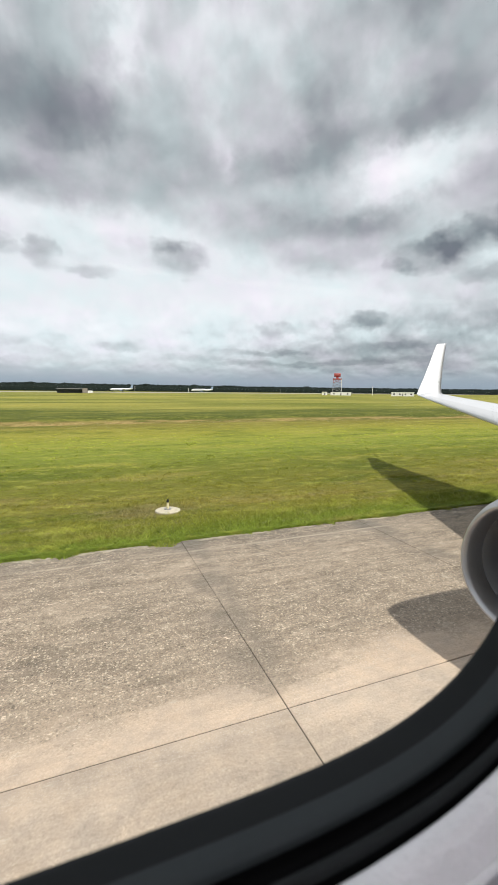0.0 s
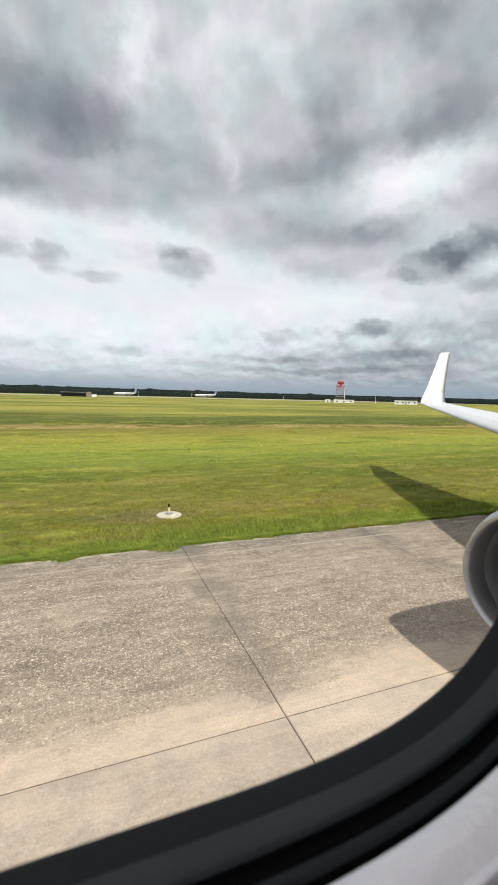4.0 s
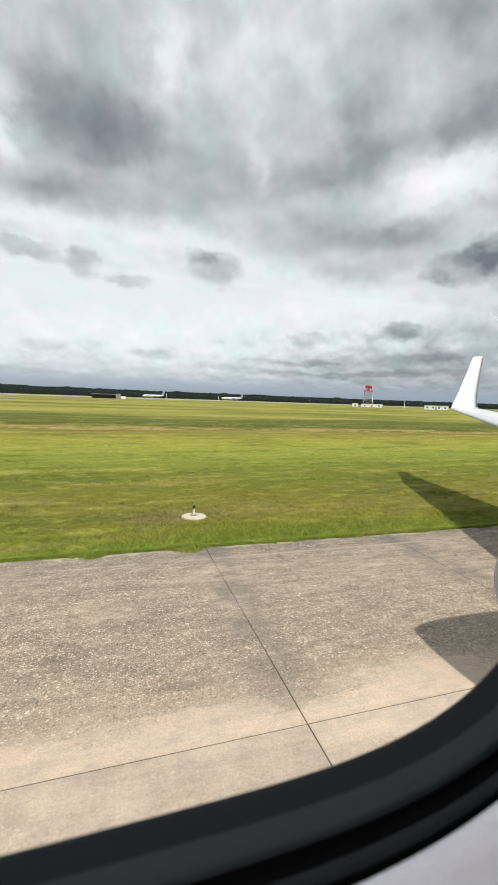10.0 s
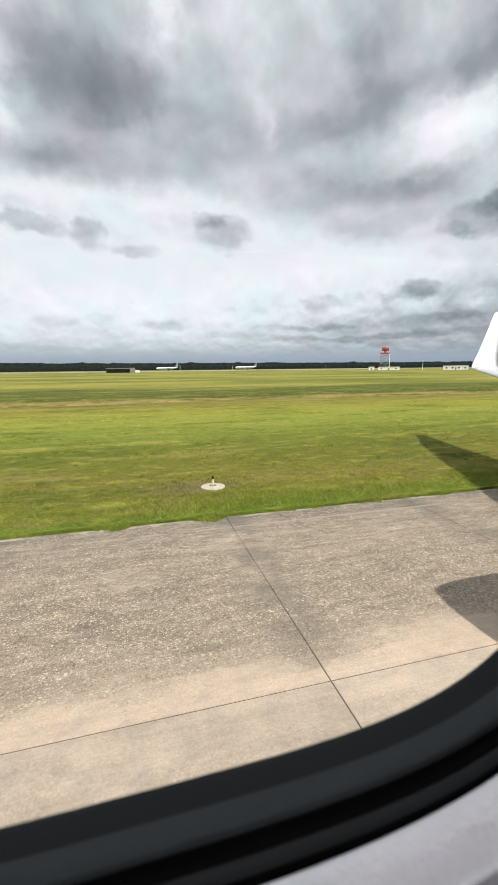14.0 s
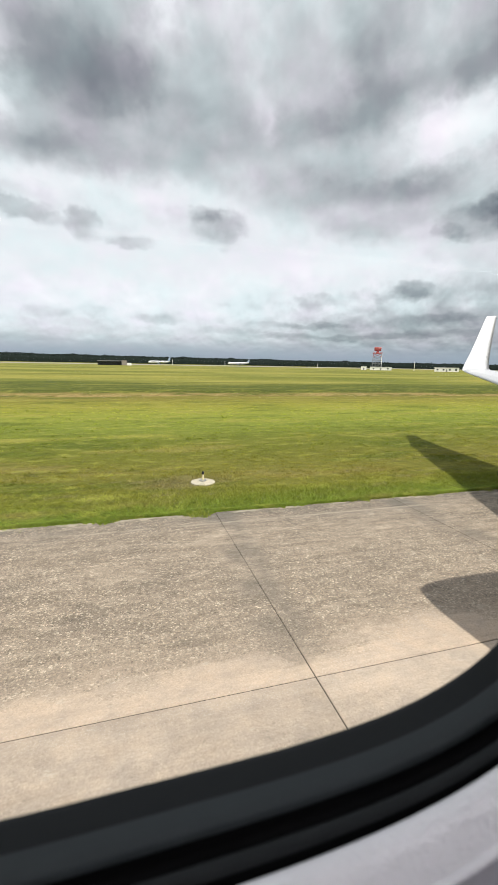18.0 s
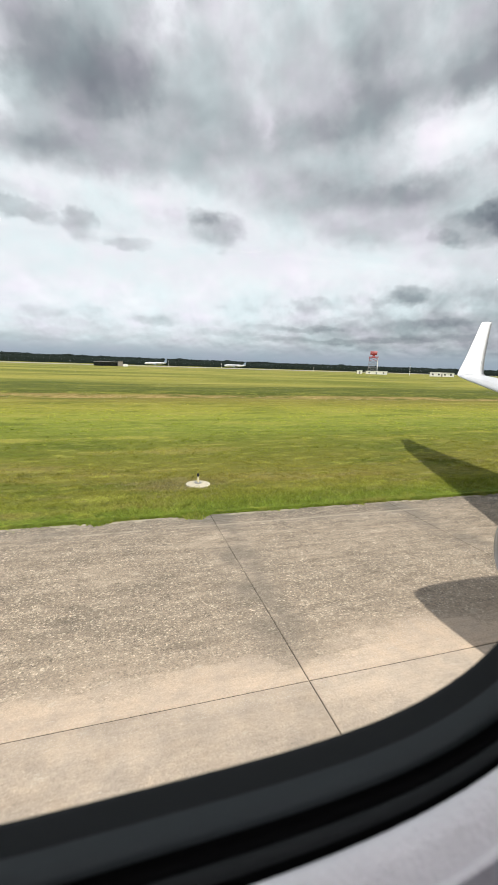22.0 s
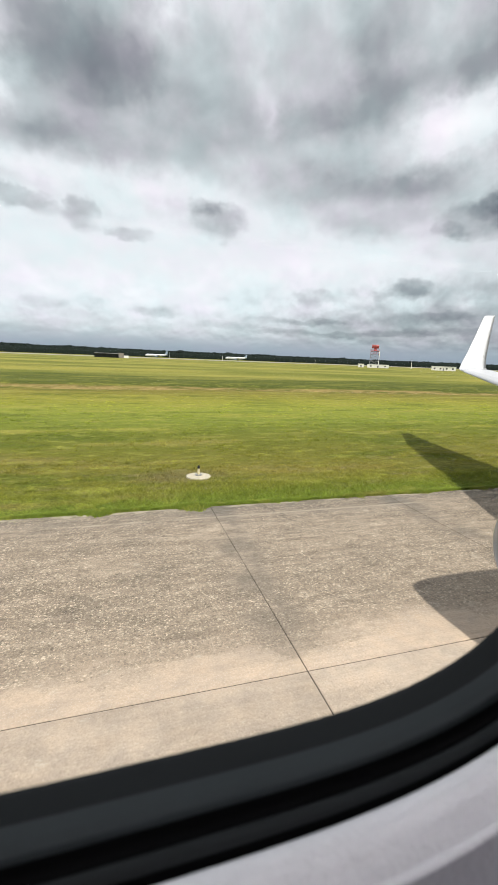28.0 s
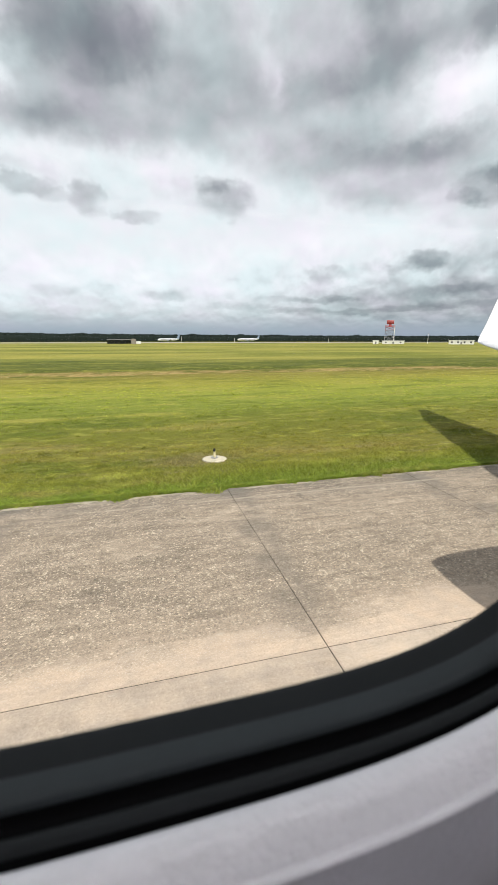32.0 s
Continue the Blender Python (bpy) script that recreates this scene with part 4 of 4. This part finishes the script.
H0 = 3.6
NX, NY, NZ = 4.61, 3.29, 1.55
for side in (1, -1):
    wing = jpart("wing", mirrored(loft([
        section((6.0, -0.2, H0 - 1.62), (12.2, -0.2, H0 - 1.55), (0, -0.1, 1), 1.0),
        section((7.70, 3.3, H0 - 1.26), (12.55, 3.3, H0 - 1.19), (0, -0.1, 1), 0.95),
        section((9.94, 7.8, H0 - 0.78), (13.25, 7.8, H0 - 0.68), (0, -0.1, 1), 0.90),
        section((11.55, 11.0, H0 - 0.45), (13.85, 11.0, H0 - 0.36), (0, -0.1, 1), 0.85),
        section((12.75, 13.4, H0 - 0.19), (14.3, 13.4, H0 - 0.12), (0, -0.12, 1), 0.8),
        section((13.05, 14.0, H0 - 0.11), (14.42, 14.0, H0 - 0.05), (0, -0.25, 1), 0.7)]), side), WING_GREY, "pale grey swept wing")
    jpart("winglet", mirrored(loft([
        section((13.05, 14.0, H0 - 0.11), (14.42, 14.0, H0 - 0.05), (0, -0.25, 1), 0.7),
        section((13.20, 14.22, H0 - 0.05), (14.56, 14.22, H0 + 0.02), (0, -0.8, 1), 0.62),
        section((13.42, 14.36, H0 + 0.18), (14.66, 14.36, H0 + 0.24), (0, -1, 0.35), 0.6),
        section((13.78, 14.50, H0 + 0.62), (14.80, 14.50, H0 + 0.66), (0, -1, 0.28), 0.6),
        section((14.36, 14.74, H0 + 1.46), (15.10, 14.74, H0 + 1.48), (0, -1, 0.28), 0.6),
        section((14.73, 14.88, H0 + 2.06), (15.32, 14.88, H0 + 2.12), (0, -1, 0.28), 0.55),
        section((14.81, 14.90, H0 + 2.17), (15.36, 14.90, H0 + 2.22), (0, -1, 0.28), 0.4)]), side), JET_WHITE, "upswept white winglet")
    slat_rows = [slat(*q) for q in (
        ((8.2, 4.3, H0 - 1.155), (12.7, 4.3, H0 - 1.08), (0, -0.1, 1), 0.94), ((9.94, 7.8, H0 - 0.78), (13.25, 7.8, H0 - 0.68), (0, -0.1, 1), 0.90),
        ((11.55, 11.0, H0 - 0.45), (13.85, 11.0, H0 - 0.36), (0, -0.1, 1), 0.85), ((12.68, 13.25, H0 - 0.205), (14.27, 13.25, H0 - 0.135), (0, -0.12, 1), 0.8))]
    jpart("leading_edge_slat", mirrored(loft(slat_rows, False, False), side), SLAT_METAL, "bare metal leading edge slat")
    for fy in (4.9, 8.6):
        fx = 12.9 if fy < 6 else 13.35
        zz = H0 - 1.3 + 0.105 * (fy - 3)
        jpart("flap_fairing", mirrored(turned(((fx - 2.4, 0.01), (fx - 1.9, 0.12), (fx - 0.9, 0.17), (fx - 0.1, 0.12), (fx + 0.5, 0.01)), "x", (0, fy, zz), 16), side), WING_GREY)
    c = (0, NY, NZ)
    cowl = jpart("nacelle", mirrored(scarf(turned(((NX + 0.30, 0.872), (NX + 0.5, 0.905), (NX + 0.85, 0.928), (NX + 1.3, 0.935), (NX + 2.2, 0.90), (NX + 3.1, 0.76), (NX + 3.5, 0.66),
                                             (NX + 3.5, 0.62)), "x", c, 72), NX, NY, NZ), side), JET_WHITE, "white engine nacelle")
    jpart("inlet_lip", mirrored(scarf(turned(((NX + 0.30, 0.873), (NX + 0.18, 0.843), (NX + 0.08, 0.805), (NX + 0.02, 0.768), (NX, 0.742), (NX + 0.012, 0.722), (NX + 0.07, 0.700),
                                        (NX + 0.17, 0.682), (NX + 0.30, 0.662)), "x", c, 96), NX, NY, NZ), side), LIP_METAL, "polished metal inlet lip", True, cowl)
    jpart("inlet_duct", mirrored(scarf(turned(((NX + 0.30, 0.662), (NX + 0.31, 0.656), (NX + 0.5, 0.648), (NX + 0.9, 0.655), (NX + 1.15, 0.66)), "x", c, 72), NX, NY, NZ), side), DUCT_GREY,
          "grey inlet duct", True, cowl)
    jpart("spinner", mirrored(turned(((NX + 0.72, 0.002), (NX + 0.76, 0.06), (NX + 0.90, 0.16), (NX + 1.1, 0.22)), "x", c, 32), side), FAN_DARK, "dark spinner", True, cowl)
    fan = bmesh.new()
    for i in range(28):
        a = 2 * math.pi * i / 28
        p = []
        for r, tw_ in ((0.20, 0.02), (0.655, 0.07)):
            for s in (-1, 1):
                b = a + s * tw_ * (1.6 if r < 0.3 else 0.8)
                p.append(fan.verts.new((NX + 1.08 + s * 0.06, NY + r * math.cos(b), NZ + r * math.sin(b))))
        fan.faces.new((p[0], p[1], p[3], p[2]))
    jpart("fan", mirrored(fan, side), FAN_DARK, "dark fan blades", False, cowl)
    jpart("fan_backing", mirrored(turned(((NX + 1.2, 0.665), (NX + 1.21, 0.0)), "x", c, 48), side), FAN_DARK, "", True, cowl)
    jpart("exhaust", mirrored(turned(((NX + 3.3, 0.55), (NX + 4.2, 0.36), (NX + 4.2, 0.33), (NX + 3.4, 0.3)), "x", c, 40), side), STEEL, "", True, cowl)
    jpart("pylon", mirrored(loft([section((NX + 1.2, NY, NZ + 0.80), (NX + 6.0, NY, NZ + 0.55), (0, 1, 0), 0.5),
                                  section((NX + 2.2, NY, NZ + 1.02), (NX + 6.2, NY, NZ + 0.95), (0, 1, 0), 0.6)]), side), WING_GREY)
    leg = jpart("main_gear", mirrored(tube((9.6, 1.1, 2.2), (9.6, 1.3, 0.5), 0.10, 14, 0.08), side), STEEL, "steel main landing gear leg")
    for wy in (1.08, 1.52):
        jpart("wheel", mirrored(turned(((wy - 0.14, 0.0), (wy - 0.14, 0.36), (wy - 0.09, 0.47), (wy + 0.09, 0.47), (wy + 0.14, 0.36), (wy + 0.14, 0.0)), "y",
                                       (9.6, 0, 0.47), 36), side), TYRE, "black tyre", True, leg)
leg = jpart("nose_gear", tube((-6.0, CY, 2.4), (-6.0, CY, 0.35), 0.08, 14), STEEL, "steel nose landing gear leg")
for wy in (CY - 0.2, CY + 0.2):
    jpart("wheel", turned(((wy - 0.09, 0.0), (wy - 0.09, 0.24), (wy - 0.05, 0.32), (wy + 0.05, 0.32), (wy + 0.09, 0.24), (wy + 0.09, 0.0)), "y", (-6.0, 0, 0.32), 32),
          TYRE, "black tyre", True, leg)

# ---------------------------------------------------------------- far side of the airfield
def polar(az_deg, dist):
    return dist * math.sin(radians(az_deg)), dist * math.cos(radians(az_deg))


def facing(ob, az_deg):
    ob.rotation_euler = (0, 0, radians(-az_deg))


# radar tower with its low white equipment building
tx, ty = polar(33.0, 420)
tower = thing("radar_tower", "red and white lattice radar tower above grass", "radar tower", (tx, ty, 0))
facing(tower, 33)
tower.scale = (1.3, 1.3, 1.0)
for sx in (-1, 1):
    for sy in (-1, 1):
        for i, mat in enumerate((ROOF_GREY, ROOF_GREY, ROOF_GREY, ROOF_GREY, RED_STEEL)):
            f0, f1 = i / 5, (i + 1) / 5
            w0, w1 = 3.4 - 0.6 * f0, 3.4 - 0.6 * f1
            part("leg_section", tube((sx * w0, sy * w0, 15 * f0), (sx * w1, sy * w1, 15 * f1), 0.16, 6), mat, tower)
for i in range(5):
    z0, z1 = 3 * i, 3 * i + 3
    w0, w1 = 3.4 - 0.12 * i, 3.4 - 0.12 * (i + 1)
    for s in (-1, 1):
        part("brace", tube((-w0, s * w0, z0), (w1, s * w1, z1), 0.09, 5), RED_STEEL if i == 4 else ROOF_GREY, tower)
        part("brace", tube((w0, s * w0, z0), (-w1, s * w1, z1), 0.09, 5), RED_STEEL if i == 4 else ROOF_GREY, tower)
    part("ring_beam", box(-w1, w1, -w1, w1, z1 - 0.12, z1 + 0.12), ROOF_GREY, tower)
part("platform", box(-3.3, 3.3, -3.3, 3.3, 15.0, 15.4, 0.05), RED_STEEL, tower, "red platform deck")
for s in (-3.25, 3.25):
    for zr in (15.95, 16.5):
        part("railing", tube((-3.3, s, zr), (3.3, s, zr), 0.06, 6), RED_STEEL, tower)
        part("railing", tube((s, -3.3, zr), (s, 3.3, zr), 0.06, 6), RED_STEEL, tower)
    for px in (-3.2, -1.6, 0.0, 1.6, 3.2):
        part("railing_post", tube((px, s, 15.4), (px, s, 16.5), 0.05, 6), RED_STEEL, tower)
part("ladder", box(2.85, 3.2, -3.3, -3.22, 0.0, 15.0), WHITE_WALL, tower, "pale ladder")
part("pedestal", turned(((15.4, 1.1), (18.2, 0.7), (18.2, 0.0)), "z", (0, 0, 0), 16), RED_STEEL, tower)
ant = [[(x, -1.4 + 0.055 * x * x + 0.5 * (z - 20) ** 2 * 0.2 + o, z) for x in (-2.4, -1.6, -0.8, 0, 0.8, 1.6, 2.4)] for z, o in ((17.6, 0), (18.6, -0.3), (19.9, -0.3), (21, 0))]
part("antenna_dish", loft(ant, False, False), RED_STEEL, tower, "red curved radar antenna")
for px in (-1.8, -0.9, 0.0, 0.9, 1.8):
    part("antenna_truss", tube((px * 0.4, -0.2, 18.0), (px, -1.2, 20.6), 0.10, 6), RED_STEEL, tower)
part("antenna_truss", tube((-2.0, -0.8, 19.4), (2.0, -0.8, 19.4), 0.10, 6), RED_STEEL, tower)


def hut(name, label, az_deg, dist, length, depth, high, windows, door=True, canopy=False):
    x, y = polar(az_deg, dist)
    t = thing(name, label, "building", (x, y, -0.05))
    facing(t, az_deg)
    part("wall", box(-length / 2, length / 2, 0, depth, 0, high, 0.03), WHITE_WALL, t)
    part("roof", box(-length / 2 - 0.3, length / 2 + 0.3, -0.3, depth + 0.3, high, high + 0.35, 0.04), WHITE_WALL, t)
    for i in range(windows):
        wx0 = -length / 2 + (i + 0.5) * length / windows
        wn = part("window", box(wx0 - 0.7, wx0 + 0.7, -0.06, 0.02, high * 0.35, high * 0.75), DARK_OPEN, t)
        part("frame", box(wx0 - 0.8, wx0 + 0.8, -0.09, -0.05, high * 0.75, high * 0.75 + 0.15), WHITE_WALL, wn)
    if door:
        part("door", box(-0.6, 0.6, -0.07, 0.02, 0, 2.1), ROOF_GREY, t)
    return t


hut("equipment_building", "low white equipment building below the radar tower", 33.5, 412, 19, 6, 2.7, 3)
hut("equipment_cabin", "small white cabin beside the radar tower", 31.4, 414, 5, 4, 2.9, 1)
hut("white_building", "single-storey white building with dark windows", 41.2, 400, 19, 8, 3.2, 4)
ax, ay = polar(-1.3, 430)
shed = thing("open_shed", "dark open-sided flat-roofed shed on the airfield", "shed", (ax, ay, -0.05))
facing(shed, -1.3)
part("roof", box(-13, 9, -4, 6, 3.8, 4.3, 0.05), ROOF_GREY, shed)
# Back wall and posts coloured near black for the shade under the roof.
part("back_wall", box(-13, 9, 5.6, 6, 0, 3.8), DARK_OPEN, shed)
for px in (-12.6, -7, -1.5, 4, 8.6):
    part("post", box(px - 0.2, px + 0.2, -3.9, -3.5, 0, 3.8), DARK_OPEN, shed)
part("end_block", box(9, 13.5, -4, 6, 0, 4.6, 0.05), SHED_BRICK, shed, "brownish grey block at the end")
part("container", box(13.8, 18, -2, 2, 0, 2.4, 0.05), WHITE_WALL, shed)


def airliner(name, label, az_deg, dist, length, tail, flip=1):
    x, y = polar(az_deg, dist)
    t = thing(name, label, "aircraft", (x, y, 0), "far airliners")
    facing(t, az_deg)
    r, zc = length * 0.055, length * 0.115
    rings = []
    for f, rr, dz in ((0, 0.05, -0.25), (0.02, 0.45, -0.2), (0.06, 0.8, -0.08), (0.12, 1, 0), (0.7, 1, 0), (0.85, 0.7, 0.25), (0.97, 0.25, 0.5), (1.0, 0.08, 0.55)):
        rings.append([(flip * (f - 0.5) * length, r * rr * math.cos(2 * math.pi * k / 20), zc + r * dz + r * rr * math.sin(2 * math.pi * k / 20)) for k in range(20)])
    part("fuselage", loft(rings), JET_WHITE, t, "", True)
    s = flip * length
    part("tail_fin", loft([[(s * 0.36, -0.2, zc + r * 0.8), (s * 0.49, -0.2, zc + r * 0.8), (s * 0.49, 0.2, zc + r * 0.8), (s * 0.36, 0.2, zc + r * 0.8)],
                           [(s * 0.47, -0.1, zc + tail), (s * 0.53, -0.1, zc + tail), (s * 0.53, 0.1, zc + tail), (s * 0.47, 0.1, zc + tail)]]), BLUE_PAINT, t, "blue tail fin")
    for d in (-1, 1):
        part("wing", loft([[(s * -0.08, d * r * 0.5, zc - r * 0.5), (s * 0.12, d * r * 0.5, zc - r * 0.5), (s * 0.12, d * r * 0.5, zc - r * 0.7), (s * -0.08, d * r * 0.5, zc - r * 0.7)],
                           [(s * 0.14, d * length * 0.45, zc + 0.6), (s * 0.18, d * length * 0.45, zc + 0.6), (s * 0.18, d * length * 0.45, zc + 0.5), (s * 0.14, d * length * 0.45, zc + 0.5)]]),
             WING_GREY, t)
        part("engine", turned(((-0.07 * s, 0.9), (-0.02 * s, 1.05), (0.05 * s, 0.7)), "x", (0, d * length * 0.15, zc - r * 1.05), 18, True), BLUE_PAINT, t)
        part("tailplane", box(min(s * 0.43, s * 0.50), max(s * 0.43, s * 0.50), min(0, d * length * 0.17), max(0, d * length * 0.17), zc + r * 0.7, zc + r * 0.85), JET_WHITE, t)
        part("main_gear", box(s * 0.06 - 0.5, s * 0.06 + 0.5, d * 2.6 - 0.3, d * 2.6 + 0.3, 0, zc - r * 0.6), TYRE, t)
    part("nose_gear", box(-s * 0.38 - 0.3, -s * 0.38 + 0.3, -0.3, 0.3, 0, zc - r * 0.7), TYRE, t)
    part("window_row", box(-length * 0.36, length * 0.34, -r - 0.015, -r + 0.05, zc + r * 0.1, zc + r * 0.28), DARK_OPEN, t)
    return t


airliner("airliner", "white airliner with a blue tail parked across the airfield", 4.6, 690, 34, 8.2)
airliner("airliner", "long white airliner parked across the airfield", 15.0, 700, 35, 6.2)

for maz, md, mh in ((37.5, 430, 9), (6.3, 640, 8), (13.2, 600, 6), (25.5, 560, 5)):
    mx, my = polar(maz, md)
    mast = thing("light_mast", "thin pale mast on the airfield", "mast", (mx, my, -0.05), "masts")
    part("pole", tube((0, 0, 0), (0, 0, mh), 0.22, 8, 0.12), WHITE_WALL, mast)
    part("lamp", box(-0.6, 0.6, -0.25, 0.25, mh - 0.1, mh + 0.35, 0.05), ROOF_GREY, mast)

rv = [(-900, 470, 0.12), (1500, 575, 0.12), (1500, 690, 0.12), (-900, 640, 0.12)]
tagged(from_lists("runway", rv, [(0, 1, 2, 3)], RUNWAY), "pale strip of runway pavement beyond the meadow", "runway", kind="structure")

# ---------------------------------------------------------------- pine woods along the horizon
rt = random.Random(11)
tvs, tfs = [], []


def clump(cx, cy, cz, r, squash):
    """A ragged eight-sided crown piece."""
    b = len(tvs)
    tvs.append((cx, cy, cz + r * squash * rt.uniform(0.8, 1.2)))
    for lev, rad in ((0.45, 0.75), (-0.25, 1.0), (-0.8, 0.5)):
        for i in range(6):
            a = 2 * math.pi * (i + rt.random() * 0.7) / 6
            q = r * rad * rt.uniform(0.65, 1.25)
            tvs.append((cx + q * math.cos(a), cy + q * math.sin(a), cz + r * squash * (lev + rt.uniform(-0.18, 0.18))))
    for i in range(6):
        j = (i + 1) % 6
        tfs.append((b, b + 1 + i, b + 1 + j))
        for k in (0, 1):
            o = b + 1 + 6 * k
            tfs.append((o + i, o + 6 + i, o + 6 + j, o + j))


def tree_height(a, row):
    h = 13.2 + 2.4 * noise.noise((a * 0.30, 2.0 + row, 0.0)) + 1.5 * noise.noise((a * 1.7, 5.0 + row, 0.0)) + 1.0 * noise.noise((a * 5.0, 8.0 + row, 0.0))
    for bump, size in ((14.0, 2.6), (7.6, 2.0), (29.0, 1.5), (-6.0, 1.8)):
        h += size * math.exp(-((a - bump) / 0.45) ** 2)
    return (h + row * 0.9) * (1.10 - 0.0075 * a)


# a ragged wall of crowns in three rows, with loose clumps along its top
for row in range(3):
    prev = None
    for i in range(1300):
        a = -50 + i * 0.104
        dist = 900 + row * 26 + 1.6 * noise.noise((a * 2.2, row, 3.0)) + rt.uniform(-0.3, 0.3)
        h = tree_height(a, row) * 0.92 + rt.uniform(-0.25, 0.25)
        b = len(tvs)
        for f, back in ((0.0, 0.0), (0.45, -1.2), (0.8, 0.5), (1.0, 3.0)):
            x, y = polar(a + rt.uniform(-0.03, 0.03), dist + back + rt.uniform(-0.2, 0.2))
            tvs.append((x, y, h * f))
        if prev is not None:
            tfs.extend((prev + k, b + k, b + k + 1, prev + k + 1) for k in range(3))
        prev = b
        if i % 2 == row % 2:
            x, y = polar(a + rt.uniform(-0.1, 0.1), dist + 1.5)
            clump(x, y, h * rt.uniform(0.86, 1.0), 0.8 + 1.3 * rt.random() ** 2, rt.uniform(0.7, 1.3))
woods = from_lists("far_woods", tvs, tfs, LEAVES, None, True)
tagged(woods, "dark belt of pine woods along the horizon", "woods", kind="stuff")

# ---------------------------------------------------------------- concrete slabs of the taxiway
taxiway = thing("taxiway", "worn pale concrete taxiway of square slabs with open joints", "taxiway", kind="structure")
GAP = 0.0062


def slab_mesh(wid, dep):
    c = 0.007
    v = []
    for z, s in ((-0.25, 0.0), (-c, 0.0), (0.0, c)):
        v += [(GAP + s, GAP + s, z), (wid - GAP - s, GAP + s, z), (wid - GAP - s, dep - GAP - s, z), (GAP + s, dep - GAP - s, z)]
    f = [(8, 9, 10, 11)]
    for k in (0, 4):
        f += [(k + i, k + (i + 1) % 4, k + 4 + (i + 1) % 4, k + 4 + i) for i in range(4)]
    return v, f


ROWS = [(JOINT_Y + SLAB * k, SLAB) for k in range(-4, 1)] + [(JOINT_Y + SLAB, EDGE_Y - JOINT_Y - SLAB)]
rest_v, rest_f = [], []
for y0, dep in ROWS:
    v, f = slab_mesh(SLAB, dep)
    me = bpy.data.meshes.new("slab")
    me.from_pydata(v, [], f)
    me.materials.append(CONCRETE)
    for k in range(-90, 80):
        x0 = JOINT_X + k * SLAB
        if -24 <= k < 20:
            s = new("slab", me)
            s.location = (x0, y0, 0)
            s.parent = taxiway
        else:
            b = len(rest_v)
            rest_v += [(p[0] + x0, p[1] + y0, p[2]) for p in v]
            rest_f += [tuple(i + b for i in q) for q in f]
far_slabs = from_lists("far_slabs", rest_v, rest_f, CONCRETE, taxiway)
far_slabs["kind"] = "stuff"
ends = (JOINT_X - 90 * SLAB, JOINT_X + 80 * SLAB)
part("joint_filler", box(ends[0], ends[1], ROWS[0][0], EDGE_Y - 0.01, -0.2, -0.010), JOINT_FILL, taxiway, "dark joint sealant")
